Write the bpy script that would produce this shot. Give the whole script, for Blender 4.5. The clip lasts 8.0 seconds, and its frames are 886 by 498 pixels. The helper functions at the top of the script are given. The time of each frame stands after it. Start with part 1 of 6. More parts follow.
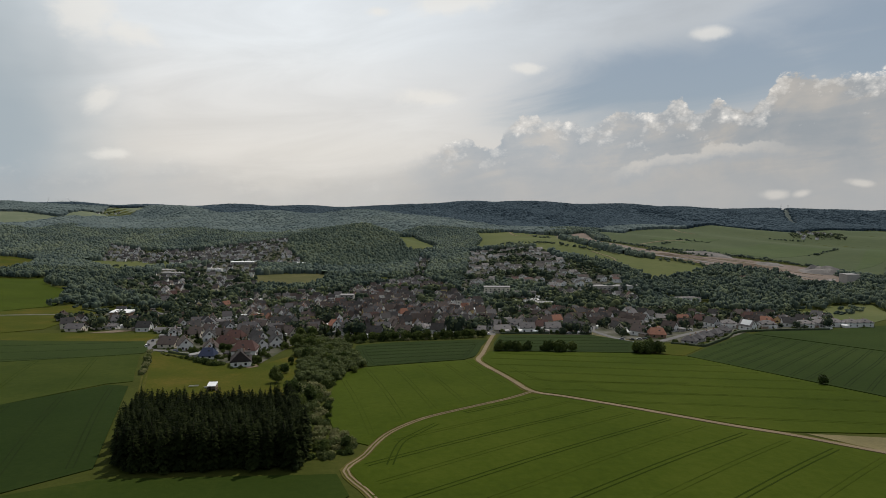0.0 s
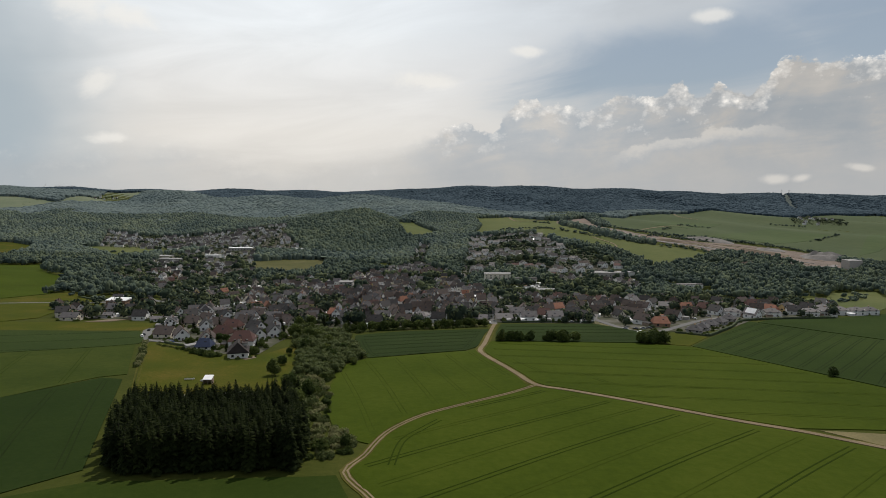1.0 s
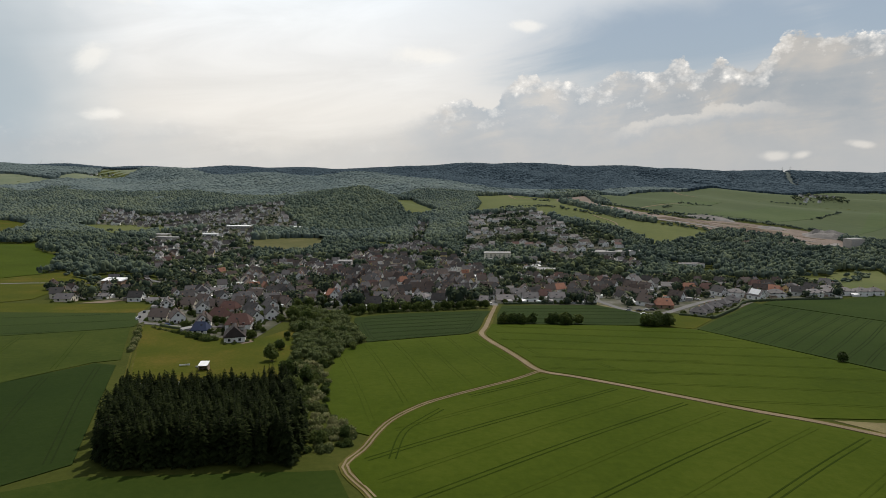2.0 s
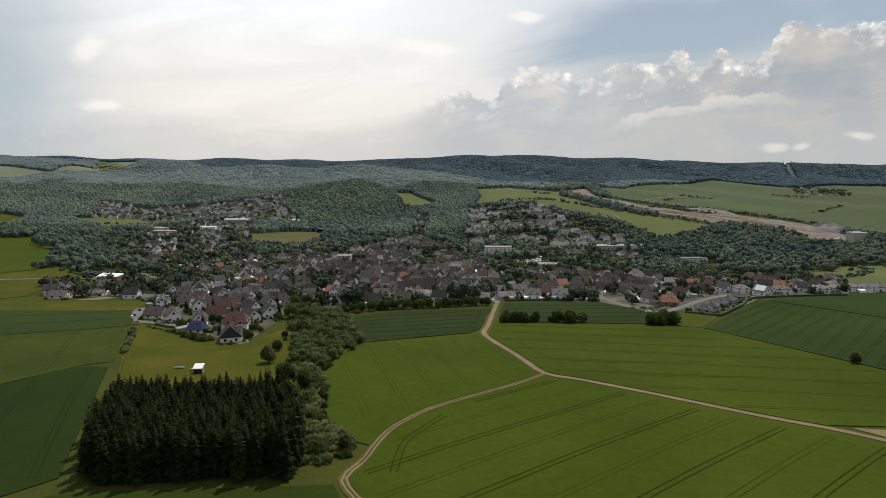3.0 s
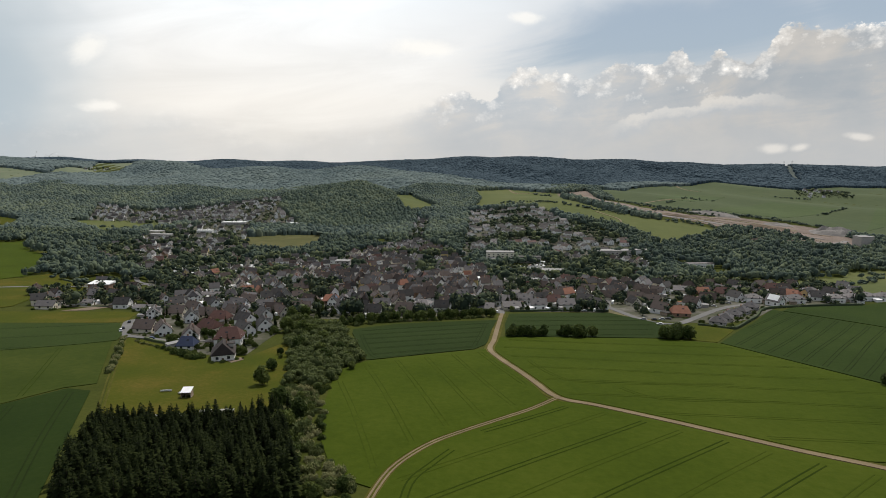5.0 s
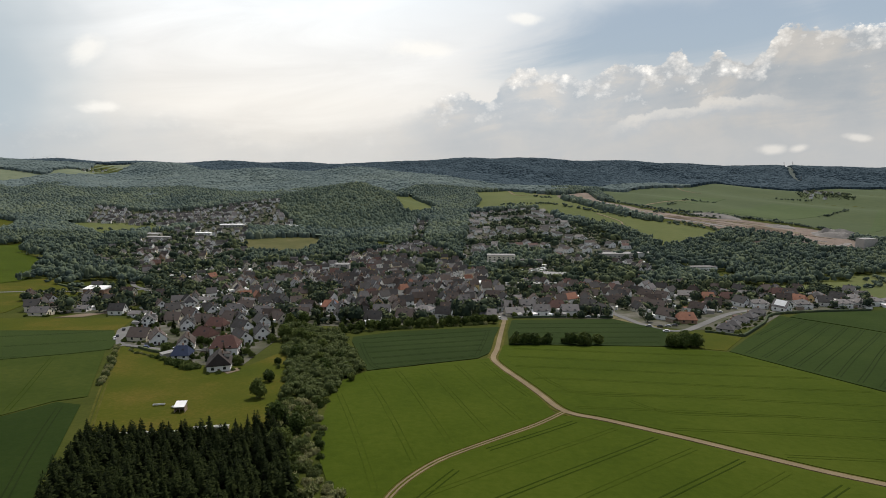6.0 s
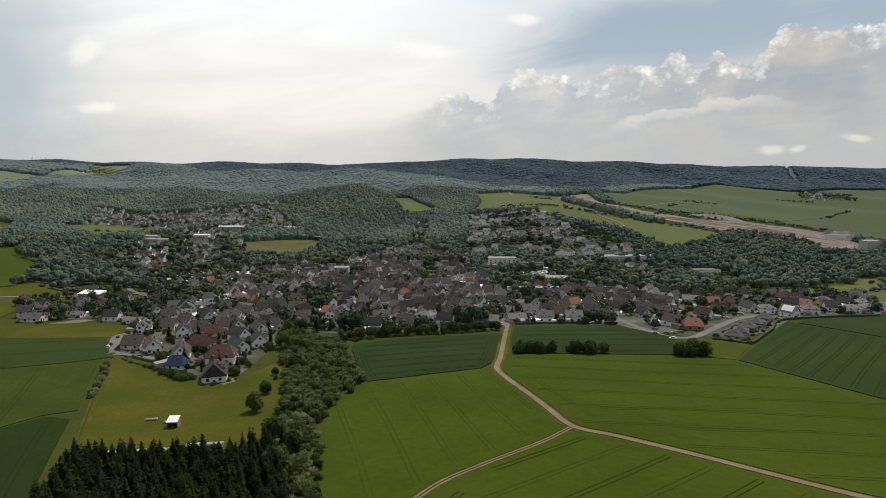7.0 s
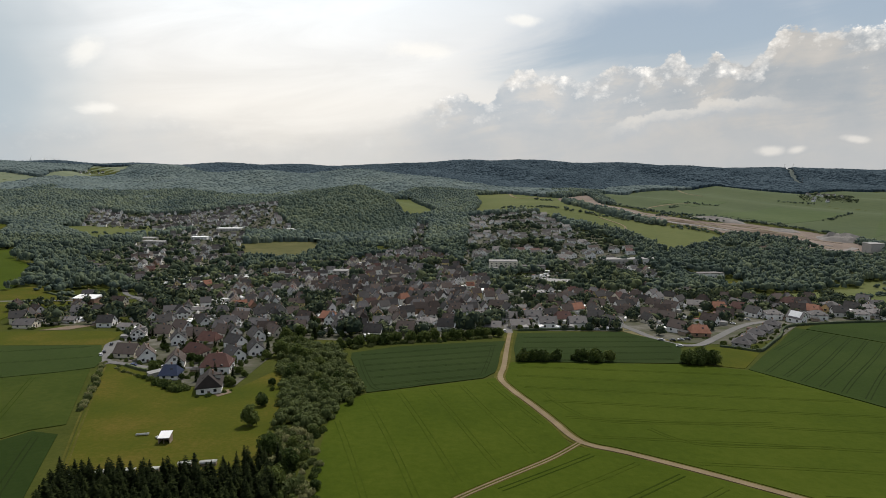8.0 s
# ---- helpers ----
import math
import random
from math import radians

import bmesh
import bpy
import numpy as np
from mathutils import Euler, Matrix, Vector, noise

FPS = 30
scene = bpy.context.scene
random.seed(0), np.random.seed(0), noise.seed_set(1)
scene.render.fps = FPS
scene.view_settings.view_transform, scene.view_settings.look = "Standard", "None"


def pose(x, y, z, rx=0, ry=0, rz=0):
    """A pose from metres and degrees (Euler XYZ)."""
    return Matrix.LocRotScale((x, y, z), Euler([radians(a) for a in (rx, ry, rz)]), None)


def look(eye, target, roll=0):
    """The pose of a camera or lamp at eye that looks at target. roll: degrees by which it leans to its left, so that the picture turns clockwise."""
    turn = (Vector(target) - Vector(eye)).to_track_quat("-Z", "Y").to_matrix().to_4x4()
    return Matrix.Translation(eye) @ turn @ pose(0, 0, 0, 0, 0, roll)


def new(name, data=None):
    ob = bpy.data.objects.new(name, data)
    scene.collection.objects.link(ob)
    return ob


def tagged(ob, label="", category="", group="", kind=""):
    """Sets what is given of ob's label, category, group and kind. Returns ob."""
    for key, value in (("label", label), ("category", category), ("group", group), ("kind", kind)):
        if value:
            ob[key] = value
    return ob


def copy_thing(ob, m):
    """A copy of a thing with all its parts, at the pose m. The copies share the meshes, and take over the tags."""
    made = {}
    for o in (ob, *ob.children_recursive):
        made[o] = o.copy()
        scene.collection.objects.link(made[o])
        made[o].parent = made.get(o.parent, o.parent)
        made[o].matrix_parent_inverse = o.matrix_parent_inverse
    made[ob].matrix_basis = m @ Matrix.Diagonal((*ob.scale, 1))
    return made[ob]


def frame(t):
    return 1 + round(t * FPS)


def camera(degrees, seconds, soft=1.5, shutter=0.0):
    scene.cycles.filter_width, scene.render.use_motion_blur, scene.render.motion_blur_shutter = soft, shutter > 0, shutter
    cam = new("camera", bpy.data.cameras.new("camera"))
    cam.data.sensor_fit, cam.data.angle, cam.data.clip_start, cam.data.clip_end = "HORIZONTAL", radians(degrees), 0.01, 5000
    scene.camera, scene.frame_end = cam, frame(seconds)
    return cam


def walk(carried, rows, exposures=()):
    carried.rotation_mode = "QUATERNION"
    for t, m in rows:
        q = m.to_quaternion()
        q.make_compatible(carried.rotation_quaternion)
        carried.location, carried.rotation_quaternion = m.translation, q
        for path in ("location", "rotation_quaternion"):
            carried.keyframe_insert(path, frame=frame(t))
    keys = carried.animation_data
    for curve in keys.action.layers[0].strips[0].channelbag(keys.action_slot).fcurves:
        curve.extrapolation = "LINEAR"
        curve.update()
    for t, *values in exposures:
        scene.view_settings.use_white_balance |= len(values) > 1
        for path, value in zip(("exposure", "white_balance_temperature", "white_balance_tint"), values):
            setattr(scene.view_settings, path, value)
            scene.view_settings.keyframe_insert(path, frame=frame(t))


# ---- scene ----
cam = camera(71.9, 8.0, soft=0.8)
# seconds, x, y, z, yaw, pitch, roll
ROWS = [
    (0.0, 0.0, 0.0, 90.0, -0.06, -4.61, 0.03),
    (0.5, -0.57, 4.24, 90.77, -0.09, -5.07, 0.03),
    (1.0, -1.19, 8.5, 91.6, -0.14, -6.05, 0.03),
    (1.5, -1.78, 12.82, 92.39, -0.19, -7.11, 0.01),
    (2.0, -2.36, 17.2, 93.19, -0.26, -8.2, 0.01),
    (3.5, -4.12, 30.37, 95.67, -0.35, -8.97, 0.01),
    (4.0, -4.73, 34.78, 96.42, -0.36, -8.95, -0.01),
    (4.5, -5.39, 39.21, 97.19, -0.39, -8.93, -0.02),
    (6.0, -7.44, 52.37, 99.67, -0.5, -8.8, 0.0),
    (6.5, -8.12, 56.84, 100.47, -0.54, -8.79, 0.02),
    (7.0, -8.76, 61.37, 101.29, -0.57, -8.75, 0.02),
    (7.5, -9.37, 65.85, 102.05, -0.61, -8.73, 0.0),
    (8.0, -9.93, 70.29, 102.76, -0.62, -8.68, -0.02),
]
walk(cam, [(t, pose(x, y, z, 90 + pitch, roll, yaw)) for t, x, y, z, yaw, pitch, roll in ROWS],
     exposures=[(0.0, -0.09), (1.0, 0.02), (2.2, 0.18), (4.0, 0.27), (8.0, 0.26)])

# ---- light ----
SUN_EL, SUN_AZ = radians(55), radians(25)      # azimuth from +y, clockwise
sun = new("sun", bpy.data.lights.new("sun", "SUN"))
sun.data.energy, sun.data.angle, sun.data.color = 3.35, radians(0.6), (1.0, 0.925, 0.835)
sun.matrix_world = look((0, 0, 500), (-500 * math.sin(SUN_AZ) * math.cos(SUN_EL), -500 * math.cos(SUN_AZ) * math.cos(SUN_EL), 500 - 500 * math.sin(SUN_EL)))


class Nodes:
    """Short hand for building a node tree."""

    def __init__(self, tree):
        self.tree = tree
        tree.nodes.clear()

    def add(self, kind, inputs=(), **settings):
        n = self.tree.nodes.new(kind)
        for key, value in settings.items():
            setattr(n, key, value)
        for key, value in (inputs.items() if isinstance(inputs, dict) else enumerate(inputs)):
            if value is None:
                continue
            if isinstance(value, bpy.types.NodeSocket):
                self.tree.links.new(value, n.inputs[key])
            else:
                n.inputs[key].default_value = value
        return n

    def math(self, op, a, b=None, c=None, clamp=False):
        return self.add("ShaderNodeMath", (a, b, c), operation=op, use_clamp=clamp).outputs[0]

    def step(self, value, low, high):
        return self.add("ShaderNodeMapRange", {0: value, 1: low, 2: high, 3: 0.0, 4: 1.0}, interpolation_type="SMOOTHSTEP").outputs[0]

    def mix(self, fac, a, b, blend="MIX"):
        n = self.add("ShaderNodeMix", data_type="RGBA", blend_type=blend)
        for i, value in ((0, fac), (6, a), (7, b)):
            if isinstance(value, bpy.types.NodeSocket):
                self.tree.links.new(value, n.inputs[i])
            else:
                n.inputs[i].default_value = value
        return n.outputs[2]

    def noise(self, vector, scale, detail=4.0, rough=0.55, distort=0.0):
        return self.add("ShaderNodeTexNoise", {"Vector": vector, "Scale": scale, "Detail": detail, "Roughness": rough, "Distortion": distort}).outputs[0]

    def ramp(self, fac, stops, mode="LINEAR"):
        n = self.add("ShaderNodeValToRGB", (fac,))
        n.color_ramp.interpolation = mode
        while len(n.color_ramp.elements) < len(stops):
            n.color_ramp.elements.new(0.5)
        for e, (at, colour) in zip(n.color_ramp.elements, stops):
            e.position = at
            e.color = (*colour, 1.0) if len(colour) == 3 else colour
        return n.outputs[0]


def grey(v):
    return (v, v, v)


def make_sky():
    world = bpy.data.worlds.new("sky")
    scene.world = world
    world.use_nodes = True
    n = Nodes(world.node_tree)
    way = n.add("ShaderNodeTexCoord").outputs["Generated"]
    xyz = n.add("ShaderNodeSeparateXYZ", (way,)).outputs
    az = n.math("ARCTAN2", xyz[0], xyz[1])
    el = n.math("ARCSINE", xyz[2])
    ahead = n.math("MAXIMUM", xyz[1], 0.02)
    u, v = n.math("DIVIDE", xyz[0], ahead), n.math("DIVIDE", xyz[2], ahead)
    plane = n.add("ShaderNodeCombineXYZ", (az, n.math("MULTIPLY", el, 1.3), 0.0)).outputs[0]
    streak = n.add("ShaderNodeCombineXYZ", (az, n.math("MULTIPLY", n.math("SUBTRACT", el, n.math("MULTIPLY", az, 0.12)), 4.5), 3.0)).outputs[0]
    blue = n.add("ShaderNodeTexSky", sky_type="NISHITA", sun_disc=False, sun_elevation=SUN_EL, sun_rotation=SUN_AZ, air_density=1.0, dust_density=1.0).outputs[0]
    deep = n.mix(1.0, blue, (0.065, 0.065, 0.065, 1), "MULTIPLY")
    blue = n.mix(1.0, blue, (0.08, 0.08, 0.08, 1), "MULTIPLY")
    blue = n.mix(0.7, blue, (0.265, 0.325, 0.385, 1))
    # high veil of thin cloud, whitest under the sun
    soft = n.noise(streak, 3.2, 5.0, 0.6, 0.6)
    veil = n.ramp(n.math("MULTIPLY", el, 2.5), ((0.0, (0.78, 0.75, 0.70)), (0.2, (0.83, 0.80, 0.75)), (0.42, (0.80, 0.80, 0.79)), (0.6, (0.74, 0.77, 0.79)), (1.0, (0.72, 0.77, 0.82))))
    glow = n.math("MULTIPLY", n.step(n.math("ABSOLUTE", n.math("ADD", az, 0.20)), 0.62, 0.0), n.step(el, -0.02, 0.30))
    veil = n.mix(1.0, veil, n.ramp(glow, ((0, grey(0.88)), (1, grey(1.16)))), "MULTIPLY")
    veil = n.mix(1.0, veil, n.ramp(soft, ((0.3, grey(0.92)), (0.75, grey(1.08)))), "MULTIPLY")

    # thinner and greyer away from the sun
    veil = n.mix(1.0, veil, n.ramp(n.step(u, -0.25, 0.42), ((0, grey(1.0)), (1, (0.82, 0.84, 0.87)))), "MULTIPLY")

    def blob(a, e, ra, re, tilt=0.0):
        da = n.math("SUBTRACT", u, a)
        de = n.math("SUBTRACT", n.math("SUBTRACT", v, e), n.math("MULTIPLY", da, tilt))
        r = n.math("ADD", n.math("POWER", n.math("DIVIDE", da, ra), 2.0), n.math("POWER", n.math("DIVIDE", de, re), 2.0))
        return n.math("SUBTRACT", 1.0, n.math("SQRT", r))

    gap = n.math("MAXIMUM", blob(0.42, 0.192, 0.40, 0.10, 0.13), blob(0.80, 0.28, 0.46, 0.17, 0.22))
    gap = n.math("ADD", gap, n.math("MULTIPLY", n.math("SUBTRACT", soft, 0.5), 1.0))
    open_sky = n.math("MULTIPLY", n.step(gap, 0.0, 0.7), 0.92)
    # unseen sky overhead and away from the sun, its cloud cover tuned for fill light
    clear = n.math("MAXIMUM", n.step(n.math("ABSOLUTE", n.math("ADD", az, 0.1)), 0.85, 1.5), n.step(el, 0.5, 1.0))
    patchy = n.math("MULTIPLY", clear, n.ramp(n.noise(way, 2.5, 6.0, 0.6, 0.5), ((0.36, grey(0.8)), (0.62, grey(0.25)))))
    colour = n.mix(open_sky, veil, blue)
    colour = n.mix(patchy, colour, deep)
    # grey-blue shower cloud on one side
    rain = n.math("ADD", n.math("SUBTRACT", -0.50, u), n.math("MULTIPLY", n.math("SUBTRACT", n.noise(plane, 3.0, 4.0, 0.55), 0.5), 0.35))
    rain = n.math("ADD", rain, n.math("MULTIPLY", n.math("SUBTRACT", 0.12, v), 0.35))
    rain = n.math("MULTIPLY", n.step(rain, -0.06, 0.24), n.step(az, -1.4, -0.8))
    colour = n.mix(n.math("MULTIPLY", rain, 0.9), colour, (0.37, 0.44, 0.49, 1))
    # small bright clouds in the veil
    fine = n.noise(plane, 12.0, 8.0, 0.62, 0.4)
    small = blob(0.03, 0.315, 0.13, 0.026, 0.12)
    for a, e, ra, re, tilt in ((0.435, 0.266, 0.045, 0.014, 0.08), (-0.02, 0.163, 0.07, 0.020, -0.1), (0.14, 0.21, 0.03, 0.01, 0.0), (-0.555, 0.165, 0.05, 0.03, 0.1), (-0.53, 0.075, 0.05, 0.012, 0.0), (-0.57, 0.295, 0.075, 0.06, -0.3), (-0.50, 0.265, 0.07, 0.03, -0.2), (-0.10, 0.30, 0.03, 0.012, 0.0)):
        small = n.math("MAXIMUM", small, blob(a, e, ra, re, tilt))
    small = n.math("ADD", small, n.math("MULTIPLY", n.math("SUBTRACT", fine, 0.5), 2.2))
    colour = n.mix(n.math("MULTIPLY", n.step(small, 0.0, 0.8), 0.6), colour, (0.90, 0.87, 0.81, 1))
    # banks of cumulus with lit heads
    cells = n.noise(plane, 13.0, 8.0, 0.55, 0.25)
    puff = n.add("ShaderNodeTexVoronoi", {"Vector": plane, "Scale": 34.0, "Detail": 4.0, "Roughness": 0.65}, feature="SMOOTH_F1").outputs[0]
    lump = n.math("SUBTRACT", n.math("MULTIPLY", n.math("SUBTRACT", cells, 0.5), 0.05), n.math("MULTIPLY", n.math("SUBTRACT", puff, 0.4), 0.018))
    place = n.add("ShaderNodeMapRange", {0: u, 1: -0.9, 2: 0.9}).outputs[0]
    line = ((-0.9, 0.06), (-0.42, 0.08), (-0.26, 0.035), (0.011, 0.09), (0.043, 0.103), (0.07, 0.096), (0.084, 0.09), (0.097, 0.112), (0.115, 0.125), (0.133, 0.138), (0.152, 0.142), (0.166, 0.123), (0.191, 0.125), (0.214, 0.131), (0.228, 0.121), (0.272, 0.13), (0.285, 0.147), (0.321, 0.145), (0.339, 0.142), (0.365, 0.157), (0.385, 0.166), (0.397, 0.149), (0.42, 0.145), (0.442, 0.16), (0.465, 0.149), (0.493, 0.14), (0.519, 0.159), (0.538, 0.19), (0.569, 0.203), (0.619, 0.189), (0.65, 0.201), (0.71, 0.208))
    top = n.math("MULTIPLY", n.ramp(place, [((a + 0.9) / 1.8, grey((h + 0.013) * 4)) for a, h in line]), 0.25)
    depth = n.math("ADD", n.math("SUBTRACT", top, v), lump)
    firm = n.step(u, -0.10, 0.04)
    edge = n.math("ADD", 0.007, n.math("MULTIPLY", n.math("SUBTRACT", 1.0, firm), 0.04))
    bank = n.add("ShaderNodeMapRange", {0: depth, 1: 0.0, 2: edge, 3: 0.0, 4: 1.0}, interpolation_type="SMOOTHSTEP").outputs[0]
    bank = n.math("MULTIPLY", bank, n.math("ADD", 0.45, n.math("MULTIPLY", firm, 0.55)))
    bars = n.noise(streak, 6.0, 6.0, 0.6, 0.8)
    body = n.ramp(n.math("ADD", n.math("MULTIPLY", bars, 0.45), n.math("MULTIPLY", cells, 0.65)), ((0.42, (0.46, 0.50, 0.535)), (0.54, (0.53, 0.55, 0.565)), (0.63, (0.62, 0.605, 0.58)), (0.76, (0.72, 0.68, 0.63))))
    under = n.math("ADD", n.math("MULTIPLY", depth, 9.0), n.math("MULTIPLY", n.math("SUBTRACT", puff, 0.55), 1.2))
    rim = n.ramp(under, ((0.0, grey(1)), (0.2, grey(0.85)), (0.5, grey(0.35)), (0.9, grey(0.0))))
    body = n.mix(1.0, body, n.ramp(puff, ((0.05, grey(1.10)), (0.5, grey(0.93)))), "MULTIPLY")
    body = n.mix(1.0, body, n.ramp(n.step(u, 0.10, 0.50), ((0.0, grey(1.0)), (1.0, grey(0.80)))), "MULTIPLY")
    body = n.mix(rim, body, (0.98, 0.94, 0.88, 1))
    low = n.step(v, 0.11, 0.0)
    body = n.mix(n.math("MULTIPLY", low, 0.75), body, (0.45, 0.455, 0.455, 1))
    colour = n.mix(bank, colour, body)
    # a nearer shelf of cloud in front of the bank, lit above and grey below
    shelf = ((0.28, 0.055), (0.298, 0.068), (0.342, 0.083), (0.369, 0.089), (0.414, 0.093), (0.477, 0.105), (0.518, 0.108), (0.569, 0.097))
    crest = n.math("MULTIPLY", n.ramp(place, [((a + 0.9) / 1.8, grey(h * 4)) for a, h in shelf]), 0.25)
    down = n.math("ADD", n.math("SUBTRACT", crest, v), n.math("MULTIPLY", lump, 0.8))
    shade = n.mix(n.ramp(n.math("MULTIPLY", down, 12.0), ((0.0, grey(0)), (0.12, grey(0.15)), (0.3, grey(1)))), (0.74, 0.70, 0.64, 1), (0.42, 0.45, 0.48, 1))
    cover = n.math("MULTIPLY", n.step(down, -0.001, 0.006), n.step(down, 0.045, 0.02))
    cover = n.math("MULTIPLY", cover, n.math("MULTIPLY", n.step(u, 0.26, 0.32), n.step(u, 0.60, 0.48)))
    colour = n.mix(n.math("MULTIPLY", cover, 0.5), colour, shade)
    # low puffs before the far ridge
    puffs = n.math("MAXIMUM", n.math("MAXIMUM", blob(0.545, 0.008, 0.030, 0.011, 0.0), blob(0.588, 0.010, 0.024, 0.009, 0.15)), blob(0.682, 0.027, 0.030, 0.008, -0.1))
    puffs = n.math("ADD", puffs, n.math("MULTIPLY", n.math("SUBTRACT", fine, 0.5), 1.8))
    colour = n.mix(n.math("MULTIPLY", n.step(puffs, 0.0, 0.8), 0.6), colour, (0.76, 0.72, 0.66, 1))
    back = n.add("ShaderNodeBackground", (colour, 1.0))
    n.add("ShaderNodeOutputWorld", (back.outputs[0],))


make_sky()

# ---- materials ----


def surface(name, stops, scale, rough=0.9, fine=None, bump=0.0, rand=0.0, island=0.0, specular=0.3, metal=0.0, through_light=0.0, stretch=(1, 1, 1)):
    """A surface in a few shades of one colour: broad patches and fine grain, by object, by piece, with relief."""
    m = bpy.data.materials.new(name)
    m.use_nodes = True
    n = Nodes(m.node_tree)
    at = n.add("ShaderNodeMapping", {"Vector": n.add("ShaderNodeTexCoord").outputs["Object"], "Scale": stretch}).outputs[0]
    broad = n.noise(at, scale, 5.0, 0.6)
    grain = n.noise(at, fine or scale * 9, 4.0, 0.65)
    f = n.math("ADD", n.math("MULTIPLY", broad, 0.65), n.math("MULTIPLY", grain, 0.35))
    if rand:
        r = n.add("ShaderNodeObjectInfo").outputs["Random"]
        f = n.math("ADD", f, n.math("MULTIPLY", n.math("SUBTRACT", r, 0.5), rand))
    if island:
        r = n.add("ShaderNodeNewGeometry").outputs["Random Per Island"]
        f = n.math("ADD", f, n.math("MULTIPLY", n.math("SUBTRACT", r, 0.5), island))
    colour = n.ramp(f, [(0.3 + 0.4 * i / (len(stops) - 1), c) for i, c in enumerate(stops)])
    b = n.add("ShaderNodeBsdfPrincipled", {"Base Color": colour, "Roughness": rough, "Metallic": metal, "Specular IOR Level": specular})
    if bump:
        n.tree.links.new(n.add("ShaderNodeBump", {"Strength": 0.8, "Distance": bump, "Height": grain}).outputs[0], b.inputs["Normal"])
    out = b.outputs[0]
    if through_light:
        t = n.add("ShaderNodeBsdfTranslucent", {"Color": colour}).outputs[0]
        out = n.add("ShaderNodeMixShader", (through_light, out, t)).outputs[0]
    n.add("ShaderNodeOutputMaterial", (out,))
    return m


MEADOW = surface("meadow", ((0.0273, 0.034, 0.0072), (0.0399, 0.048, 0.0096), (0.0651, 0.064, 0.0156)), 0.02, fine=0.6, bump=0.1, specular=0.02)
HAY = surface("mown_meadow", ((0.0312, 0.0462, 0.0061), (0.0493, 0.0554, 0.00712), (0.093, 0.0702, 0.0156)), 0.025, fine=0.7, bump=0.1, specular=0.02)
WHEAT = surface("green_wheat", ((0.0258, 0.0405, 0.0037), (0.0368, 0.0535, 0.0050), (0.0512, 0.0658, 0.0078)), 0.014, fine=0.35, bump=0.15, specular=0.02)
BARLEY = surface("dark_crop", ((0.0169, 0.0285, 0.00666), (0.0223, 0.0368, 0.00847), (0.0302, 0.0451, 0.0109)), 0.012, fine=0.5, bump=0.15, specular=0.02)
RYE = surface("very_dark_crop", ((0.0151, 0.0255, 0.00716), (0.0197, 0.0318, 0.00901), (0.026, 0.0397, 0.0115)), 0.012, fine=0.5, bump=0.15, specular=0.02)
BEET = surface("deep_green_crop", ((0.0161, 0.0281, 0.00462), (0.0224, 0.0356, 0.00594), (0.0335, 0.0454, 0.00792)), 0.012, fine=0.5, bump=0.15, specular=0.02)
FAINT = surface("thin_crop", ((0.0235, 0.0365, 0.0033), (0.0315, 0.0465, 0.0043), (0.0420, 0.0560, 0.0065)), 0.05, fine=1.0, specular=0.02)
RUT = surface("dark_rut", ((0.009, 0.016, 0.004), (0.013, 0.021, 0.0055), (0.018, 0.027, 0.0075)), 0.05, fine=1.0, specular=0.02)
GROOVE = surface("trodden_crop", ((0.014, 0.024, 0.0020), (0.019, 0.031, 0.0028), (0.026, 0.038, 0.0042)), 0.05, fine=1.0, specular=0.02)
GRAVEL = surface("pale_gravel", ((0.0943, 0.0684, 0.034), (0.135, 0.1, 0.053), (0.18, 0.137, 0.0782)), 0.08, fine=2.5, bump=0.05)
ASPHALT = surface("asphalt", ((0.075, 0.074, 0.072), (0.105, 0.103, 0.099), (0.135, 0.13, 0.123)), 0.06, fine=3.0)
QUARRY = surface("quarry_stone", ((0.0808, 0.0558, 0.0405), (0.119, 0.0882, 0.0684), (0.171, 0.131, 0.108)), 0.02, fine=0.2, bump=0.6)
SCREE = surface("grey_rubble", ((0.104, 0.0964, 0.0897), (0.144, 0.134, 0.125), (0.192, 0.178, 0.164)), 0.05, fine=0.6, bump=0.3)
SPRUCE = surface("spruce_needles", ((0.0078, 0.0116, 0.0038), (0.0130, 0.0184, 0.0056), (0.022, 0.029, 0.0086)), 0.3, island=0.35, rand=0.3, rough=0.8, through_light=0.12, specular=0.02)
LEAF = surface("leaves", ((0.038, 0.057, 0.015), (0.061, 0.085, 0.022), (0.094, 0.117, 0.031)), 0.3, island=0.35, rand=0.6, rough=0.6, through_light=0.4, specular=0.06)
PALE_LEAF = surface("blossoming_leaves", ((0.076, 0.096, 0.033), (0.135, 0.154, 0.054), (0.230, 0.230, 0.108)), 0.35, island=0.35, rand=0.9, rough=0.6, through_light=0.45, specular=0.06)
# RIDGE, FAR_FOREST, MID_FOREST and FOREST carry blue distance haze in their colour
RIDGE = surface("hazy_ridge_conifers", ((0.036, 0.054, 0.066), (0.046, 0.066, 0.080), (0.058, 0.081, 0.095)), 0.003, fine=0.02, island=0.05, rough=0.9, specular=0.02)
FAR_FOREST = surface("hazy_far_canopy", ((0.072, 0.097, 0.100), (0.101, 0.128, 0.124), (0.132, 0.157, 0.140)), 0.003, fine=0.03, island=0.08, rough=0.9, specular=0.02)
MID_FOREST = surface("hazy_valley_canopy", ((0.050, 0.070, 0.067), (0.079, 0.102, 0.086), (0.107, 0.131, 0.098), (0.138, 0.157, 0.102)), 0.006, fine=0.04, island=0.25, rough=0.9, specular=0.02)
